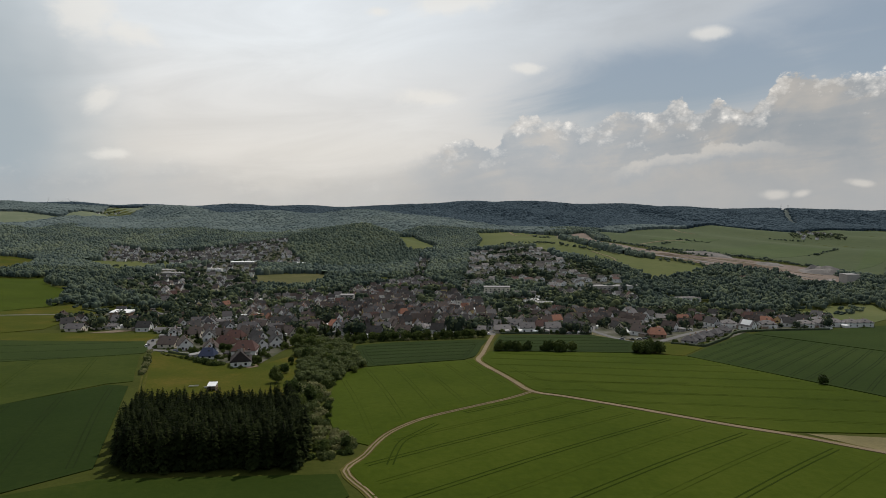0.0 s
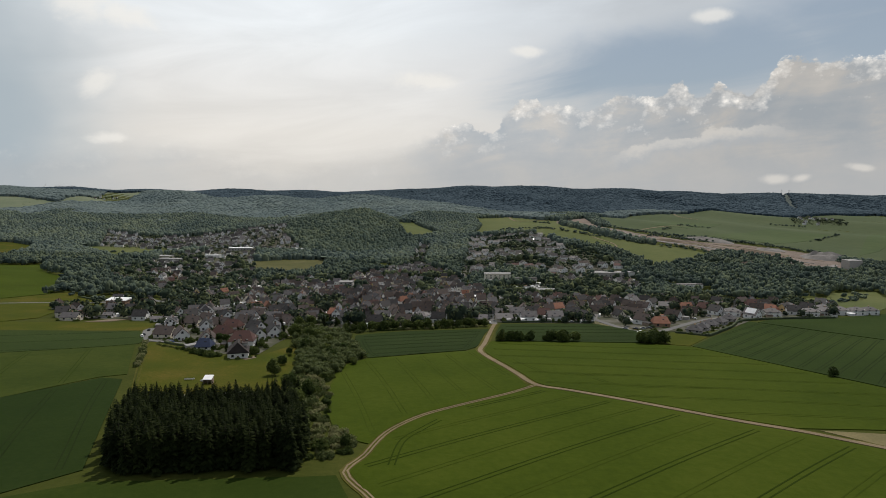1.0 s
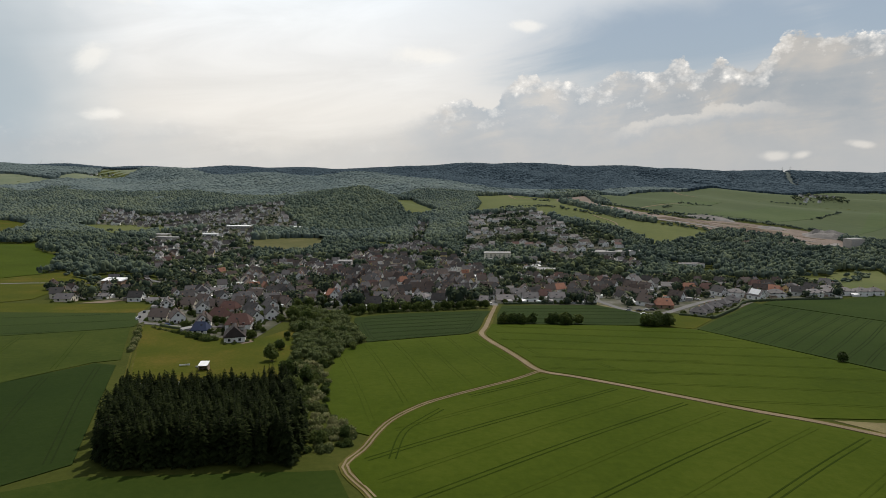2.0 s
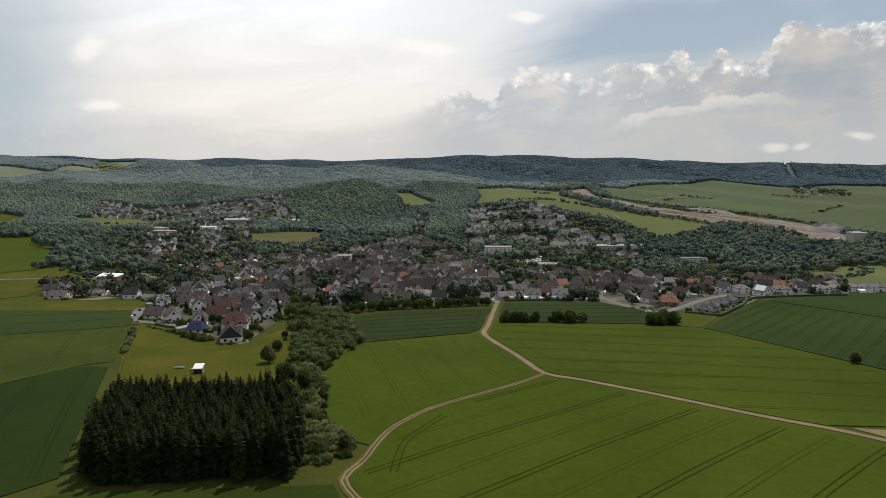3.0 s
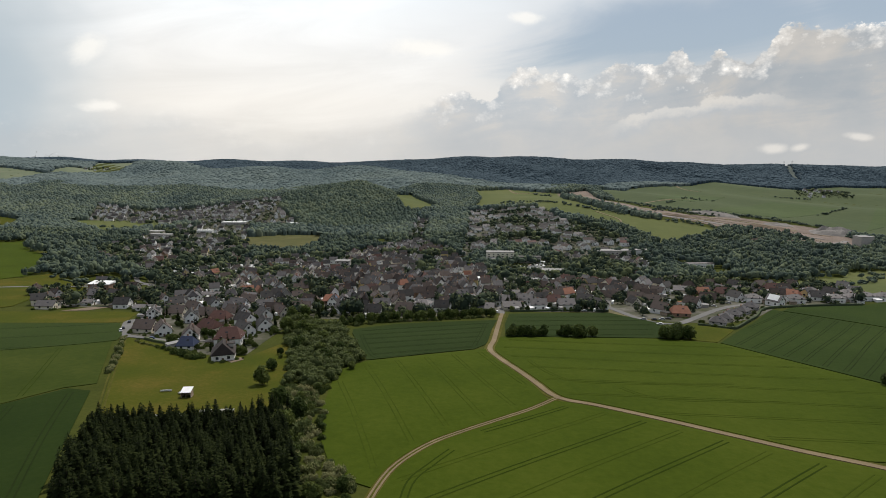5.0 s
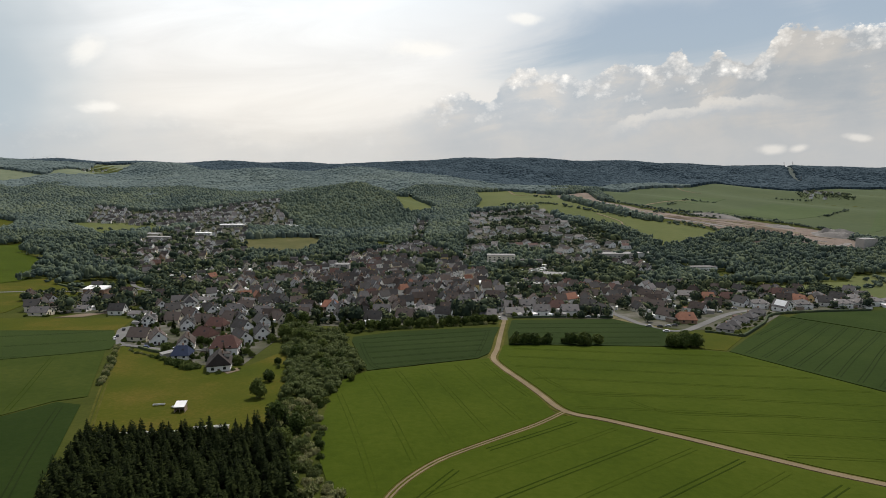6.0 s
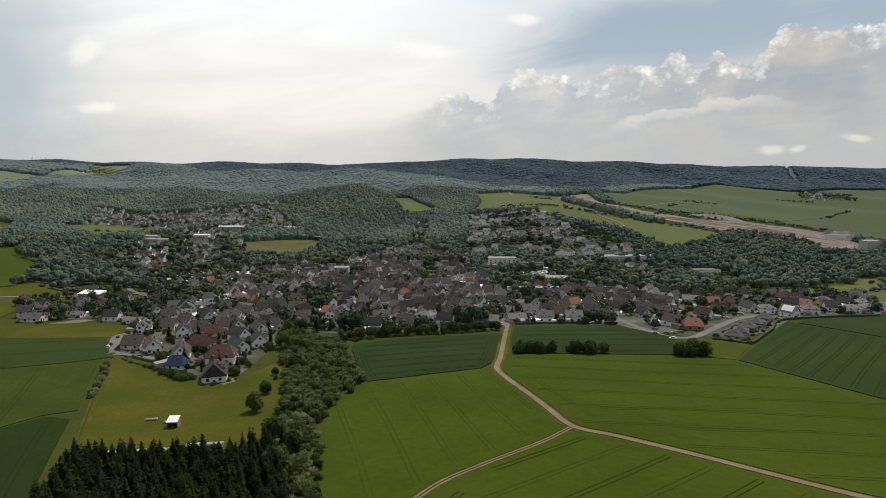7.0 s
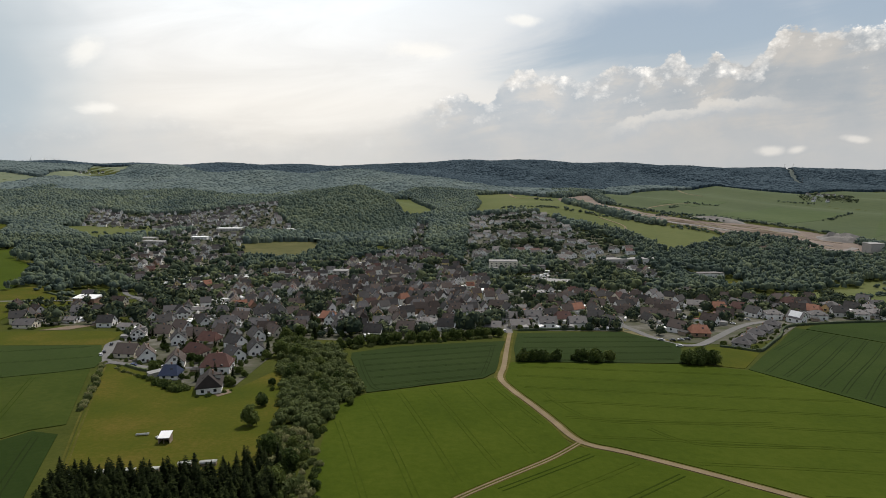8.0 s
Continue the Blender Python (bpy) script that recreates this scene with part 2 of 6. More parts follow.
FOREST = surface("hazy_forest_canopy", ((0.034, 0.048, 0.042), (0.052, 0.070, 0.055), (0.073, 0.093, 0.065), (0.100, 0.119, 0.072)), 0.006, fine=0.05, island=0.4, rough=0.9, specular=0.02)
# haze over the town is put into the blue of these leaf colours
GARDEN = surface("hazy_garden_leaves", ((0.020, 0.030, 0.021), (0.034, 0.046, 0.030), (0.054, 0.068, 0.041), (0.092, 0.106, 0.052)), 0.01, fine=0.08, island=0.55, rough=0.9, specular=0.02)
YARD = surface("gardens_and_yards", ((0.024, 0.030, 0.011), (0.040, 0.045, 0.021), (0.062, 0.061, 0.042), (0.100, 0.096, 0.080), (0.150, 0.145, 0.130)), 0.05, fine=0.16, specular=0.1)
BARK = surface("bark", ((0.05, 0.04, 0.03), (0.09, 0.07, 0.05)), 2.0, bump=0.02)
WALLS = {
    "white": surface("white_render", ((0.63, 0.61, 0.58), (0.73, 0.71, 0.68), (0.80, 0.78, 0.75)), 0.4, rand=0.3),
    "cream": surface("cream_render", ((0.52, 0.46, 0.36), (0.60, 0.54, 0.43), (0.66, 0.60, 0.49)), 0.4, rand=0.3),
    "yellow": surface("yellow_render", ((0.488, 0.381, 0.185), (0.566, 0.448, 0.232)), 0.4, rand=0.3),
    "grey": surface("grey_render", ((0.293, 0.276, 0.25), (0.39, 0.366, 0.334)), 0.4, rand=0.3),
    "brick": surface("brown_brick", ((0.20, 0.12, 0.08), (0.28, 0.18, 0.12)), 0.5, rand=0.3),
}
ROOFS = {
    "dark grey": surface("slate_grey_tiles", ((0.025, 0.0232, 0.0226), (0.040, 0.0372, 0.0358), (0.063, 0.058, 0.055)), 0.3, fine=3.0, rough=0.8, rand=0.5, specular=0.2),
    "brown": surface("brown_tiles", ((0.038, 0.028, 0.024), (0.060, 0.046, 0.040), (0.088, 0.069, 0.060)), 0.3, fine=3.0, rough=0.85, rand=0.5, specular=0.2),
    "dark brown": surface("dark_brown_tiles", ((0.0166, 0.012, 0.0102), (0.0256, 0.0186, 0.0159), (0.0384, 0.0283, 0.0239)), 0.3, fine=3.0, rough=0.8),
    "blue": surface("dark_blue_tiles", ((0.015, 0.0225, 0.0525), (0.0225, 0.0338, 0.07)), 0.3, fine=3.0, rough=0.6),
    "orange": surface("orange_tiles", ((0.15, 0.06, 0.036), (0.20, 0.085, 0.05), (0.25, 0.11, 0.07)), 0.3, fine=3.0, rough=0.8, rand=0.3),
    "red": surface("red_tiles", ((0.052, 0.024, 0.019), (0.074, 0.034, 0.027), (0.10, 0.048, 0.038)), 0.3, fine=3.0, rough=0.8, rand=0.3),
    "grey": surface("weathered_grey_tiles", ((0.062, 0.057, 0.057), (0.090, 0.083, 0.082), (0.125, 0.115, 0.112)), 0.3, fine=3.0, rough=0.7, rand=0.4),
}
GLASS = surface("window_glass", ((0.015, 0.017, 0.02), (0.03, 0.033, 0.038)), 0.5, rough=0.08, specular=0.6)
PVC = surface("white_frame", ((0.6, 0.6, 0.6), (0.72, 0.72, 0.71)), 2.0, rough=0.5)
DOORM = surface("dark_door", ((0.08, 0.05, 0.035), (0.14, 0.09, 0.06)), 2.0, rough=0.5)
ROOFS["slate"] = surface("smooth_slate_tiles", ((0.036, 0.034, 0.035), (0.054, 0.051, 0.052), (0.076, 0.072, 0.073)), 0.3, fine=3.0, rough=0.8, rand=0.4, specular=0.2)
ROOFS["white"] = surface("white_felt_roof", ((0.6, 0.6, 0.59), (0.74, 0.74, 0.73)), 0.5, rough=0.5)
ROOFS["pale"] = surface("pale_felt_roof", ((0.24, 0.235, 0.23), (0.36, 0.355, 0.35)), 0.4, rough=0.7)
SOLAR = surface("solar_glass", ((0.012, 0.016, 0.035), (0.02, 0.026, 0.055)), 1.5, rough=0.12, specular=0.7)
SOIL = surface("bare_soil", ((0.085, 0.06, 0.04), (0.12, 0.09, 0.06), (0.16, 0.12, 0.085)), 0.06, fine=0.8, bump=0.1)
TIMBER = surface("weathered_timber", ((0.16, 0.12, 0.085), (0.26, 0.20, 0.145), (0.36, 0.29, 0.22)), 0.8, fine=6.0)
# pasture green with distance haze painted into the base colour
PASTURE = surface("hazy_pasture", ((0.034, 0.050, 0.0180), (0.045, 0.063, 0.0230), (0.061, 0.076, 0.0300)), 0.005, fine=0.05, specular=0.1)
HILLGRASS = surface("hill_grass", ((0.0472, 0.0624, 0.0144), (0.0653, 0.079, 0.0192), (0.0862, 0.0936, 0.0288)), 0.006, fine=0.08, specular=0.1)
GREENPASTURE = surface("green_pasture", ((0.031, 0.051, 0.0150), (0.042, 0.064, 0.0190), (0.056, 0.077, 0.0250)), 0.005, fine=0.05, specular=0.1)
# grass of the ridge ride, blue-grey haze mixed into its colour
RIDEGRASS = surface("hazy_ride", ((0.040, 0.053, 0.050), (0.052, 0.067, 0.061), (0.066, 0.082, 0.072)), 0.01, fine=0.08, specular=0.1)
DEEP = surface("dense_beet_leaves", ((0.0105, 0.0205, 0.0046), (0.0150, 0.0265, 0.0058), (0.0215, 0.0345, 0.0078)), 0.012, fine=0.5, bump=0.15, specular=0.02)
PATCHY = surface("patchy_young_wheat", ((0.0215, 0.0330, 0.0058), (0.0310, 0.0440, 0.0080), (0.0450, 0.0555, 0.0110)), 0.02, fine=0.35, bump=0.15, specular=0.02)
DUSKY = surface("bluish_barley", ((0.0195, 0.0310, 0.0085), (0.0260, 0.0400, 0.0105), (0.0345, 0.0490, 0.0135)), 0.012, fine=0.5, bump=0.15, specular=0.02)
# valley canopy darkened, with a cloud's shadow on the round hill painted in
KNOLL = surface("cloud_shaded_canopy", ((0.042, 0.059, 0.050), (0.063, 0.083, 0.064), (0.086, 0.108, 0.076), (0.115, 0.134, 0.084)), 0.008, fine=0.05, island=0.3, rough=0.9, specular=0.02)
# far hillside fields, their colour paled to stand for distance haze
PALEFIELD = surface("hazy_hill_fields", ((0.085, 0.105, 0.065), (0.115, 0.135, 0.085), (0.150, 0.160, 0.105)), 0.006, fine=0.05, specular=0.05)
ROUGH = surface("rough_grass", ((0.048, 0.055, 0.018), (0.074, 0.074, 0.028), (0.110, 0.098, 0.045)), 0.02, fine=0.12, specular=0.05)
FALLOW = surface("dry_grass", ((0.07, 0.06, 0.018), (0.10, 0.085, 0.028), (0.15, 0.12, 0.05)), 0.06, fine=0.9, bump=0.1)
TARP = surface("pale_tarpaulin", ((0.32, 0.32, 0.31), (0.48, 0.48, 0.46), (0.6, 0.6, 0.58)), 0.6, fine=3.0, rough=0.5)
SHEET = surface("white_sheet_roof", ((0.62, 0.62, 0.61), (0.74, 0.74, 0.73)), 0.5, rough=0.45)
FLATROOF = surface("pale_flat_roof", ((0.13, 0.128, 0.125), (0.20, 0.196, 0.19), (0.30, 0.295, 0.29)), 0.15, fine=1.5, rough=0.8)
RUBBER = surface("tyre_rubber", ((0.012, 0.012, 0.012), (0.02, 0.02, 0.02)), 3.0)
PAINTS = {k: surface(k + "_car_paint", (tuple(0.85 * v for v in c), c), 1.0, rough=0.25, specular=0.6) for k, c in (("white", (0.7, 0.7, 0.7)), ("black", (0.02, 0.02, 0.022)), ("silver", (0.35, 0.36, 0.37)), ("blue", (0.03, 0.06, 0.18)), ("red", (0.25, 0.02, 0.02)))}
VERGE = surface("dry_verge", ((0.036, 0.042, 0.006), (0.060, 0.058, 0.012), (0.10, 0.085, 0.028)), 0.08, fine=0.9, specular=0.02)


# heights of the land, in metres, on a coarse plan
GX = (-2400, -1500, -800, -300, 0, 300, 800, 1500, 2400)
GY = (0, 200, 400, 600, 800, 1100, 1500, 2000, 2500, 3050, 3600)
GZ = np.array((
    (40, 30, 24, 20, 18, 18, 18, 16, 14),
    (45, 36, 24, 11, 8, 7, 6, 2, 0),
    (55, 42, 16, -6, -8, -11, -16, -22, -20),
    (60, 45, 6, -27, -28, -28, -38, -40, -34),
    (60, 40, -8, -42, -46, -46, -58, -50, -40),
    (50, 20, -38, -55, -50, -27, -60, -46, -38),
    (35, -10, -55, -48, -40, -12, -42, -38, -34),
    (30, 8, -12, -16, -12, -14, -18, -28, -26),
    (60, 34, 26, 24, 30, 12, 2, -12, -14),
    (80, 57, 52, 49, 63, 74, 57, 35, 22),
    (20, 10, 0, 0, 10, 10, 0, -10, -10)), float)


def weights(knots, q):
    """Cubic weights of the four knots round each q."""
    k = np.array(knots, float)
    q = np.clip(q, k[0], k[-1])
    i = np.clip(np.searchsorted(k, q, side="right") - 1, 0, len(k) - 2)
    i0, i3 = np.maximum(i - 1, 0), np.minimum(i + 2, len(k) - 1)
    h = k[i + 1] - k[i]
    t = (q - k[i]) / h
    a, b = h / (k[i + 1] - k[i0]), h / (k[i3] - k[i])
    h00, h10, h01, h11 = 2 * t**3 - 3 * t**2 + 1, t**3 - 2 * t**2 + t, -2 * t**3 + 3 * t**2, t**3 - t**2
    return (i0, i, i + 1, i3), (-h10 * a, h00 - h11 * b, h01 + h10 * a, h11 * b)


def height(x, y):
    """Height of the ground at x, y (arrays or numbers)."""
    x, y = np.broadcast_arrays(np.asarray(x, float), np.asarray(y, float))
    iy, wy = weights(GY, y)
    ix, wx = weights(GX, x)
    z = sum(wx[a] * wy[b] * GZ[iy[b], ix[a]] for a in range(4) for b in range(4))
    far = np.clip((y - 900) / 900, 0, 1) * np.clip((3500 - y) / 400, 0, 1)
    z = z + far * (7 * np.sin(x / 143 + 1.3 * np.sin(y / 260)) * np.sin(y / 171 + 0.7) + 4 * np.sin(x / 61 + y / 97))
    hills = np.clip((y - 1700) / 300, 0, 1) * np.clip((2900 - y) / 300, 0, 1) * np.clip((500 - x) / 400, 0, 1)
    z = z + hills * 13 * np.sin(x / 190 + 1.1 * np.sin(y / 330)) * np.sin(y / 240 + 1)
    # the wooded dome that stands out in front of the forest slope
    dx, dy = x + 245, y - 1575
    dome = np.exp(-0.5 * (dx / np.where(dx < 0, 150.0, 84.0)) ** 2 - 0.5 * (dy / np.where(dy < 0, 125.0, 170.0)) ** 2)
    # low spurs running down from the ridge
    spur = np.clip((y - 2050) / 300, 0, 1) * np.clip((3000 - y) / 250, 0, 1) * 9 * np.sin(x / 118 + 0.004 * y + 1.4 * np.sin(y / 210))
    dome = (1 - (1 - np.clip(dome, 0, 1)) ** 1.5) * (1 + 0.09 * np.sin(x / 37 + 1.2 * np.sin(y / 61)) * np.sin(y / 52 + 0.8) + 0.04 * np.sin(x / 17 + y / 29))
    return z + 44 * dome + spur


# ---- helpers for building ----
def part(name, bm, material, parent=None, label=""):
    """One bmesh as one mesh object under a thing or a part."""
    me = bpy.data.meshes.new(name)
    bm.to_mesh(me)
    bm.free()
    return part_of(name, me, material, parent, label)


def part_of(name, me, material, parent=None, label=""):
    if not me.materials:
        for m in material if isinstance(material, (list, tuple)) else (material,):
            me.materials.append(m)
    ob = new(name, me)
    ob.parent = parent
    return tagged(ob, label)


def mesh_of(name, verts, faces, kinds=None, smooth=False):
    """A mesh from arrays of corners and of faces with one number of corners each."""
    verts, faces = np.asarray(verts, np.float32), np.asarray(faces, np.int32)
    me = bpy.data.meshes.new(name)
    me.vertices.add(len(verts))
    me.vertices.foreach_set("co", verts.ravel())
    k = faces.shape[1]
    me.loops.add(faces.size)
    me.loops.foreach_set("vertex_index", faces.ravel())
    me.polygons.add(len(faces))
    me.polygons.foreach_set("loop_start", np.arange(0, faces.size, k, dtype=np.int32))
    if kinds is not None:
        me.polygons.foreach_set("material_index", np.asarray(kinds, np.int32))
    me.polygons.foreach_set("use_smooth", np.full(len(faces), smooth))
    me.update(calc_edges=True)
    return me


def box(bm, x0, y0, z0, x1, y1, z1):
    v = [bm.verts.new(p) for p in ((x0, y0, z0), (x1, y0, z0), (x1, y1, z0), (x0, y1, z0), (x0, y0, z1), (x1, y0, z1), (x1, y1, z1), (x0, y1, z1))]
    for f in ((3, 2, 1, 0), (4, 5, 6, 7), (0, 1, 5, 4), (1, 2, 6, 5), (2, 3, 7, 6), (3, 0, 4, 7)):
        bm.faces.new([v[i] for i in f])
    return v


def inside(poly, x, y):
    """Which of the points x, y lie in the polygon."""
    x, y = np.asarray(x, float), np.asarray(y, float)
    odd = np.zeros(x.shape, bool)
    for (ax, ay), (bx, by) in zip(poly, poly[1:] + poly[:1]):
        if ay != by:
            odd ^= ((ay > y) != (by > y)) & (x < (bx - ax) * (y - ay) / (by - ay) + ax)
    return odd


def scatter(poly, gap, rng, jitter=0.35, turn=0.0):
    """Points spread over a polygon on a shaken, turned lattice."""
    p = np.array(poly, float)
    mid, reach = p.mean(0), np.ptp(p, axis=0).max()
    g = np.arange(-reach, reach, gap)
    a, b = [v.ravel() for v in np.meshgrid(g, g)]
    a, b = a + rng.uniform(-jitter, jitter, a.size) * gap, b + rng.uniform(-jitter, jitter, a.size) * gap
    c, s = math.cos(turn), math.sin(turn)
    x, y = mid[0] + c * a - s * b, mid[1] + s * a + c * b
    keep = inside(poly, x, y)
    return np.stack([x[keep], y[keep]], 1)


def rounded(points, n=6):
    """A smooth line through the points."""
    p = [points[0], *points, points[-1]]
    out = []
    for i in range(1, len(p) - 2):
        a, b, c, d = [np.array(q, float) for q in p[i - 1:i + 3]]
        for k in range(n):
            t = k / n
            out.append(0.5 * (2 * b + (c - a) * t + (2 * a - 5 * b + 4 * c - d) * t * t + (3 * b - a - 3 * c + d) * t**3))
    return np.array(out + [np.array(points[-1], float)])


def draped(name, poly, lift, material, gap=12.0, parent=None, wobble=0.0):
    """A sheet over the ground inside a polygon, with its edge let down to the ground."""
    bm = bmesh.new()
    bm.faces.new([bm.verts.new((x, y, 0)) for x, y in poly])
    bmesh.ops.triangulate(bm, faces=bm.faces[:])
    for _ in range(9):
        long = [e for e in bm.edges if e.calc_length() > gap]
        if not long:
            break
        bmesh.ops.subdivide_edges(bm, edges=long, cuts=1)
        bmesh.ops.triangulate(bm, faces=[f for f in bm.faces if len(f.verts) > 3])
    rim = [e for e in bm.edges if e.is_boundary]
    low = bmesh.ops.extrude_edge_only(bm, edges=rim)["geom"]
    down = {v for v in low if isinstance(v, bmesh.types.BMVert)}
    co = np.array([v.co[:2] for v in bm.verts])
    z = height(co[:, 0], co[:, 1])
    for v, h in zip(bm.verts, z):
        v.co.z = h - 0.3 if v in down else h + lift + (wobble * noise.noise((v.co.x / 9, v.co.y / 9, 0)) if wobble else 0)
    bmesh.ops.recalc_face_normals(bm, faces=bm.faces[:])
    return part(name, bm, material, parent)


def ribbon(name, line, width, lift, material, parent=None, step=5.0, thick=0.3):
    """A strip of that width along a line, draped on the ground."""
    p = np.asarray(line, float)
    d = np.concatenate([[0], np.cumsum(np.hypot(*np.diff(p, axis=0).T))])
    s = np.linspace(0, d[-1], max(2, int(d[-1] / step) + 1))
    q = np.stack([np.interp(s, d, p[:, 0]), np.interp(s, d, p[:, 1])], 1)
    t = np.gradient(q, axis=0)
    t /= np.linalg.norm(t, axis=1, keepdims=True)
    side = np.stack([-t[:, 1], t[:, 0]], 1) * width / 2
    rows = [(q + side * k) for k in (1, 1, 1 / 3, -1 / 3, -1, -1)]
    n = len(q)
    V = []
    for i, r in enumerate(rows):
        z = height(r[:, 0], r[:, 1]) + (lift if 0 < i < 5 else lift - thick)
        V.append(np.column_stack([r, z]))
    F = [(i * n + k, (i + 1) * n + k, (i + 1) * n + k + 1, i * n + k + 1) for i in range(5) for k in range(n - 1)]
    return part_of(name, mesh_of(name, np.concatenate(V), F), material, parent)


# ---- the land ----
def make_ground():
    def steps(fine, inner, outer, grow):
        s, d = [0.0], fine
        while s[-1] < outer:
            if s[-1] > inner:
                d *= grow
            s.append(s[-1] + d)
        return s
    right = steps(6.0, 330, 4800, 1.045)
    xs = np.array([-v for v in right[:0:-1]] + right)
    fwd = steps(6.0, 620, 4800, 1.022)
    back = steps(12.0, 60, 4800, 1.15)
    ys = np.array([-v for v in back[:0:-1]] + fwd)
    X, Y = np.meshgrid(xs, ys)
    Z = height(X, Y)
    n, m = X.shape
    i = (np.arange(n - 1)[:, None] * m + np.arange(m - 1)).ravel()
    me = mesh_of("ground", np.stack([X.ravel(), Y.ravel(), Z.ravel()], 1), np.stack([i, i + 1, i + m + 1, i + m], 1))
    me.polygons.foreach_set("use_smooth", np.ones(len(me.polygons), bool))
    tagged(part_of("ground", me, MEADOW), "green grassy land falling to a valley and rising to hills", "ground", kind="structure")


make_ground()


def field(name, poly, lift, material, label, category="field"):
    return tagged(draped(name, poly, lift, material), label, category, kind="structure"), poly


TRACK = [(39, 465), (31, 414), (25, 375), (21, 354), (24, 335), (30, 314), (35, 295), (41, 273), (54, 264), (75, 248), (92, 234), (108, 221), (124, 210), (136, 199), (160, 178), (200, 140)]
TRACK2 = [(41, 273), (29, 260), (16, 249), (4, 239), (-7, 229), (-15, 218), (-20, 208), (-23, 197), (-25, 187), (-29, 177), (-26, 169), (-20, 160), (-10, 140)]


def along(line, a, b, off):
    """The stretch of a smooth line from near a to near b, moved sideways (to the left of its way) by off."""
    p = rounded(line)
    t = np.gradient(p, axis=0)
    t /= np.linalg.norm(t, axis=1, keepdims=True)
    q = p + np.stack([-t[:, 1], t[:, 0]], 1) * off
    i, j = [int(((p - np.array(c)) ** 2).sum(1).argmin()) for c in (a, b)]
    part_line = q[i:j + 1:2] if i < j else q[j:i + 1:2][::-1]
    return [(float(x), float(y)) for x, y in part_line]


F1 = field("wheat_field", [(-41, 328), (14, 352)] + along(TRACK, (21, 354), (38, 282), -2.3) + along(TRACK2, (37, 269), (-23, 197), -1.5) + [(-29, 200), (-38, 211), (-45, 232), (-49, 254), (-51.5, 290), (-51, 310), (-46, 320)], 0.3, WHEAT, "light green wheat field beside a gravel track")
F2 = field("barley_field", [(-57, 393), (-41, 329.5), (13, 353.5)] + along(TRACK, (22, 360), (30, 410), -3.2) + [(33, 438), (2, 431), (-34, 421), (-58, 405)], 0.34, RYE, "dark bluish green crop field below the town hedge")
F3 = field("barley_field", [(44, 464), (116, 470), (139, 430), (124, 384), (33, 386), (36, 420)], 0.34, RYE, "dark green crop field beside the row of white houses")
F4 = field("wheat_field", [(30, 384.5), (124, 382), (152, 370), (197, 265), (216, 218), (158, 212)] + along(TRACK, (124, 210), (26, 378), 2.6), 0.3, WHEAT, "wide light green wheat field above the gravel track")
F5 = field("wheat_field", along(TRACK2, (-27, 171), (37, 269), 1.5) + along(TRACK, (45, 270), (190, 150), -2.2) + [(190, 130), (150, 100), (20, 90), (-10, 130), (-19, 158)], 0.3, WHEAT, "large green wheat field with curved tractor lines")
F6 = field("barley_field", [(152, 372.5), (180, 408), (200, 431), (224, 462), (244, 487), (248, 480), (265, 450), (282, 418), (330, 330), (400, 250), (300, 200), (230, 200), (218, 217), (198, 266.5)], 0.34, BARLEY, "dark green striped crop field on a slope")
F11 = field("barley_field", [(249, 482), (270, 502), (330, 512), (420, 560), (540, 480), (402, 252), (332, 332), (284, 419.5), (267, 451.5)], 0.36, BARLEY, "even dark green crop field behind the striped one")
F7 = field("barley_field", [(-340, 416), (-270, 424), (-212, 428), (-190, 388), (-186, 374), (-200, 364), (-252, 338), (-340, 296)], 0.3, DUSKY, "dark green crop field below a mown meadow strip")
F8 = field("wheat_field", [(-340, 295), (-252, 337), (-200, 363), (-187, 372), (-150, 290), (-160, 284), (-182, 244), (-260, 190)], 0.26, PATCHY, "patchy green crop field beside a grassy track")
F9 = field("beet_field", [(-260, 190), (-182, 244), (-158, 283), (-147, 280), (-104, 176), (-120, 157), (-200, 110)], 0.26, DEEP, "deep green crop field beside the spruce wood")
F10 = field("wheat_field", [(-31, 173), (-25, 158), (-60, 110), (-170, 100), (-119, 156), (-98, 168), (-40, 172)], 0.26, BEET, "green wheat field in front of the spruce wood")
tagged(draped("meadow", [(-186, 385), (-140, 352), (-118, 335), (-100, 338), (-90, 372), (-75, 330), (-72, 280), (-62, 244), (-124, 243), (-146, 292)], 0.12, HAY), "yellowish green mown meadow behind the spruce wood", "meadow", kind="structure")
tagged(draped("meadow", [(-345, 462), (-299, 467), (-236, 476), (-221, 470), (-210, 430), (-270, 425), (-345, 417)], 0.12, HAY), "yellowish mown meadow strip below the houses", "meadow", kind="structure")
tagged(draped("meadow", [(151, 374), (178, 410), (166, 422), (146, 428), (140, 400), (128, 384)], 0.2, HAY), "yellowish grass corner beside a dark crop field", "meadow", kind="structure")

tagged(ribbon("track_verge", rounded(TRACK), 6.0, 0.12, VERGE), "dry grassy verges of the gravel track", "verge", kind="structure")
tagged(ribbon("farm_track", rounded(TRACK), 2.7, 0.33, GRAVEL), "pale gravel farm track between green fields", "track", kind="structure")
for off in (-0.62, 0.62):
    tagged(ribbon("farm_track", along(TRACK2, TRACK2[0], TRACK2[-1], off), 0.62, 0.3, GRAVEL), "pale wheel strip of a narrow track curving along a wheat field", "track", kind="structure")

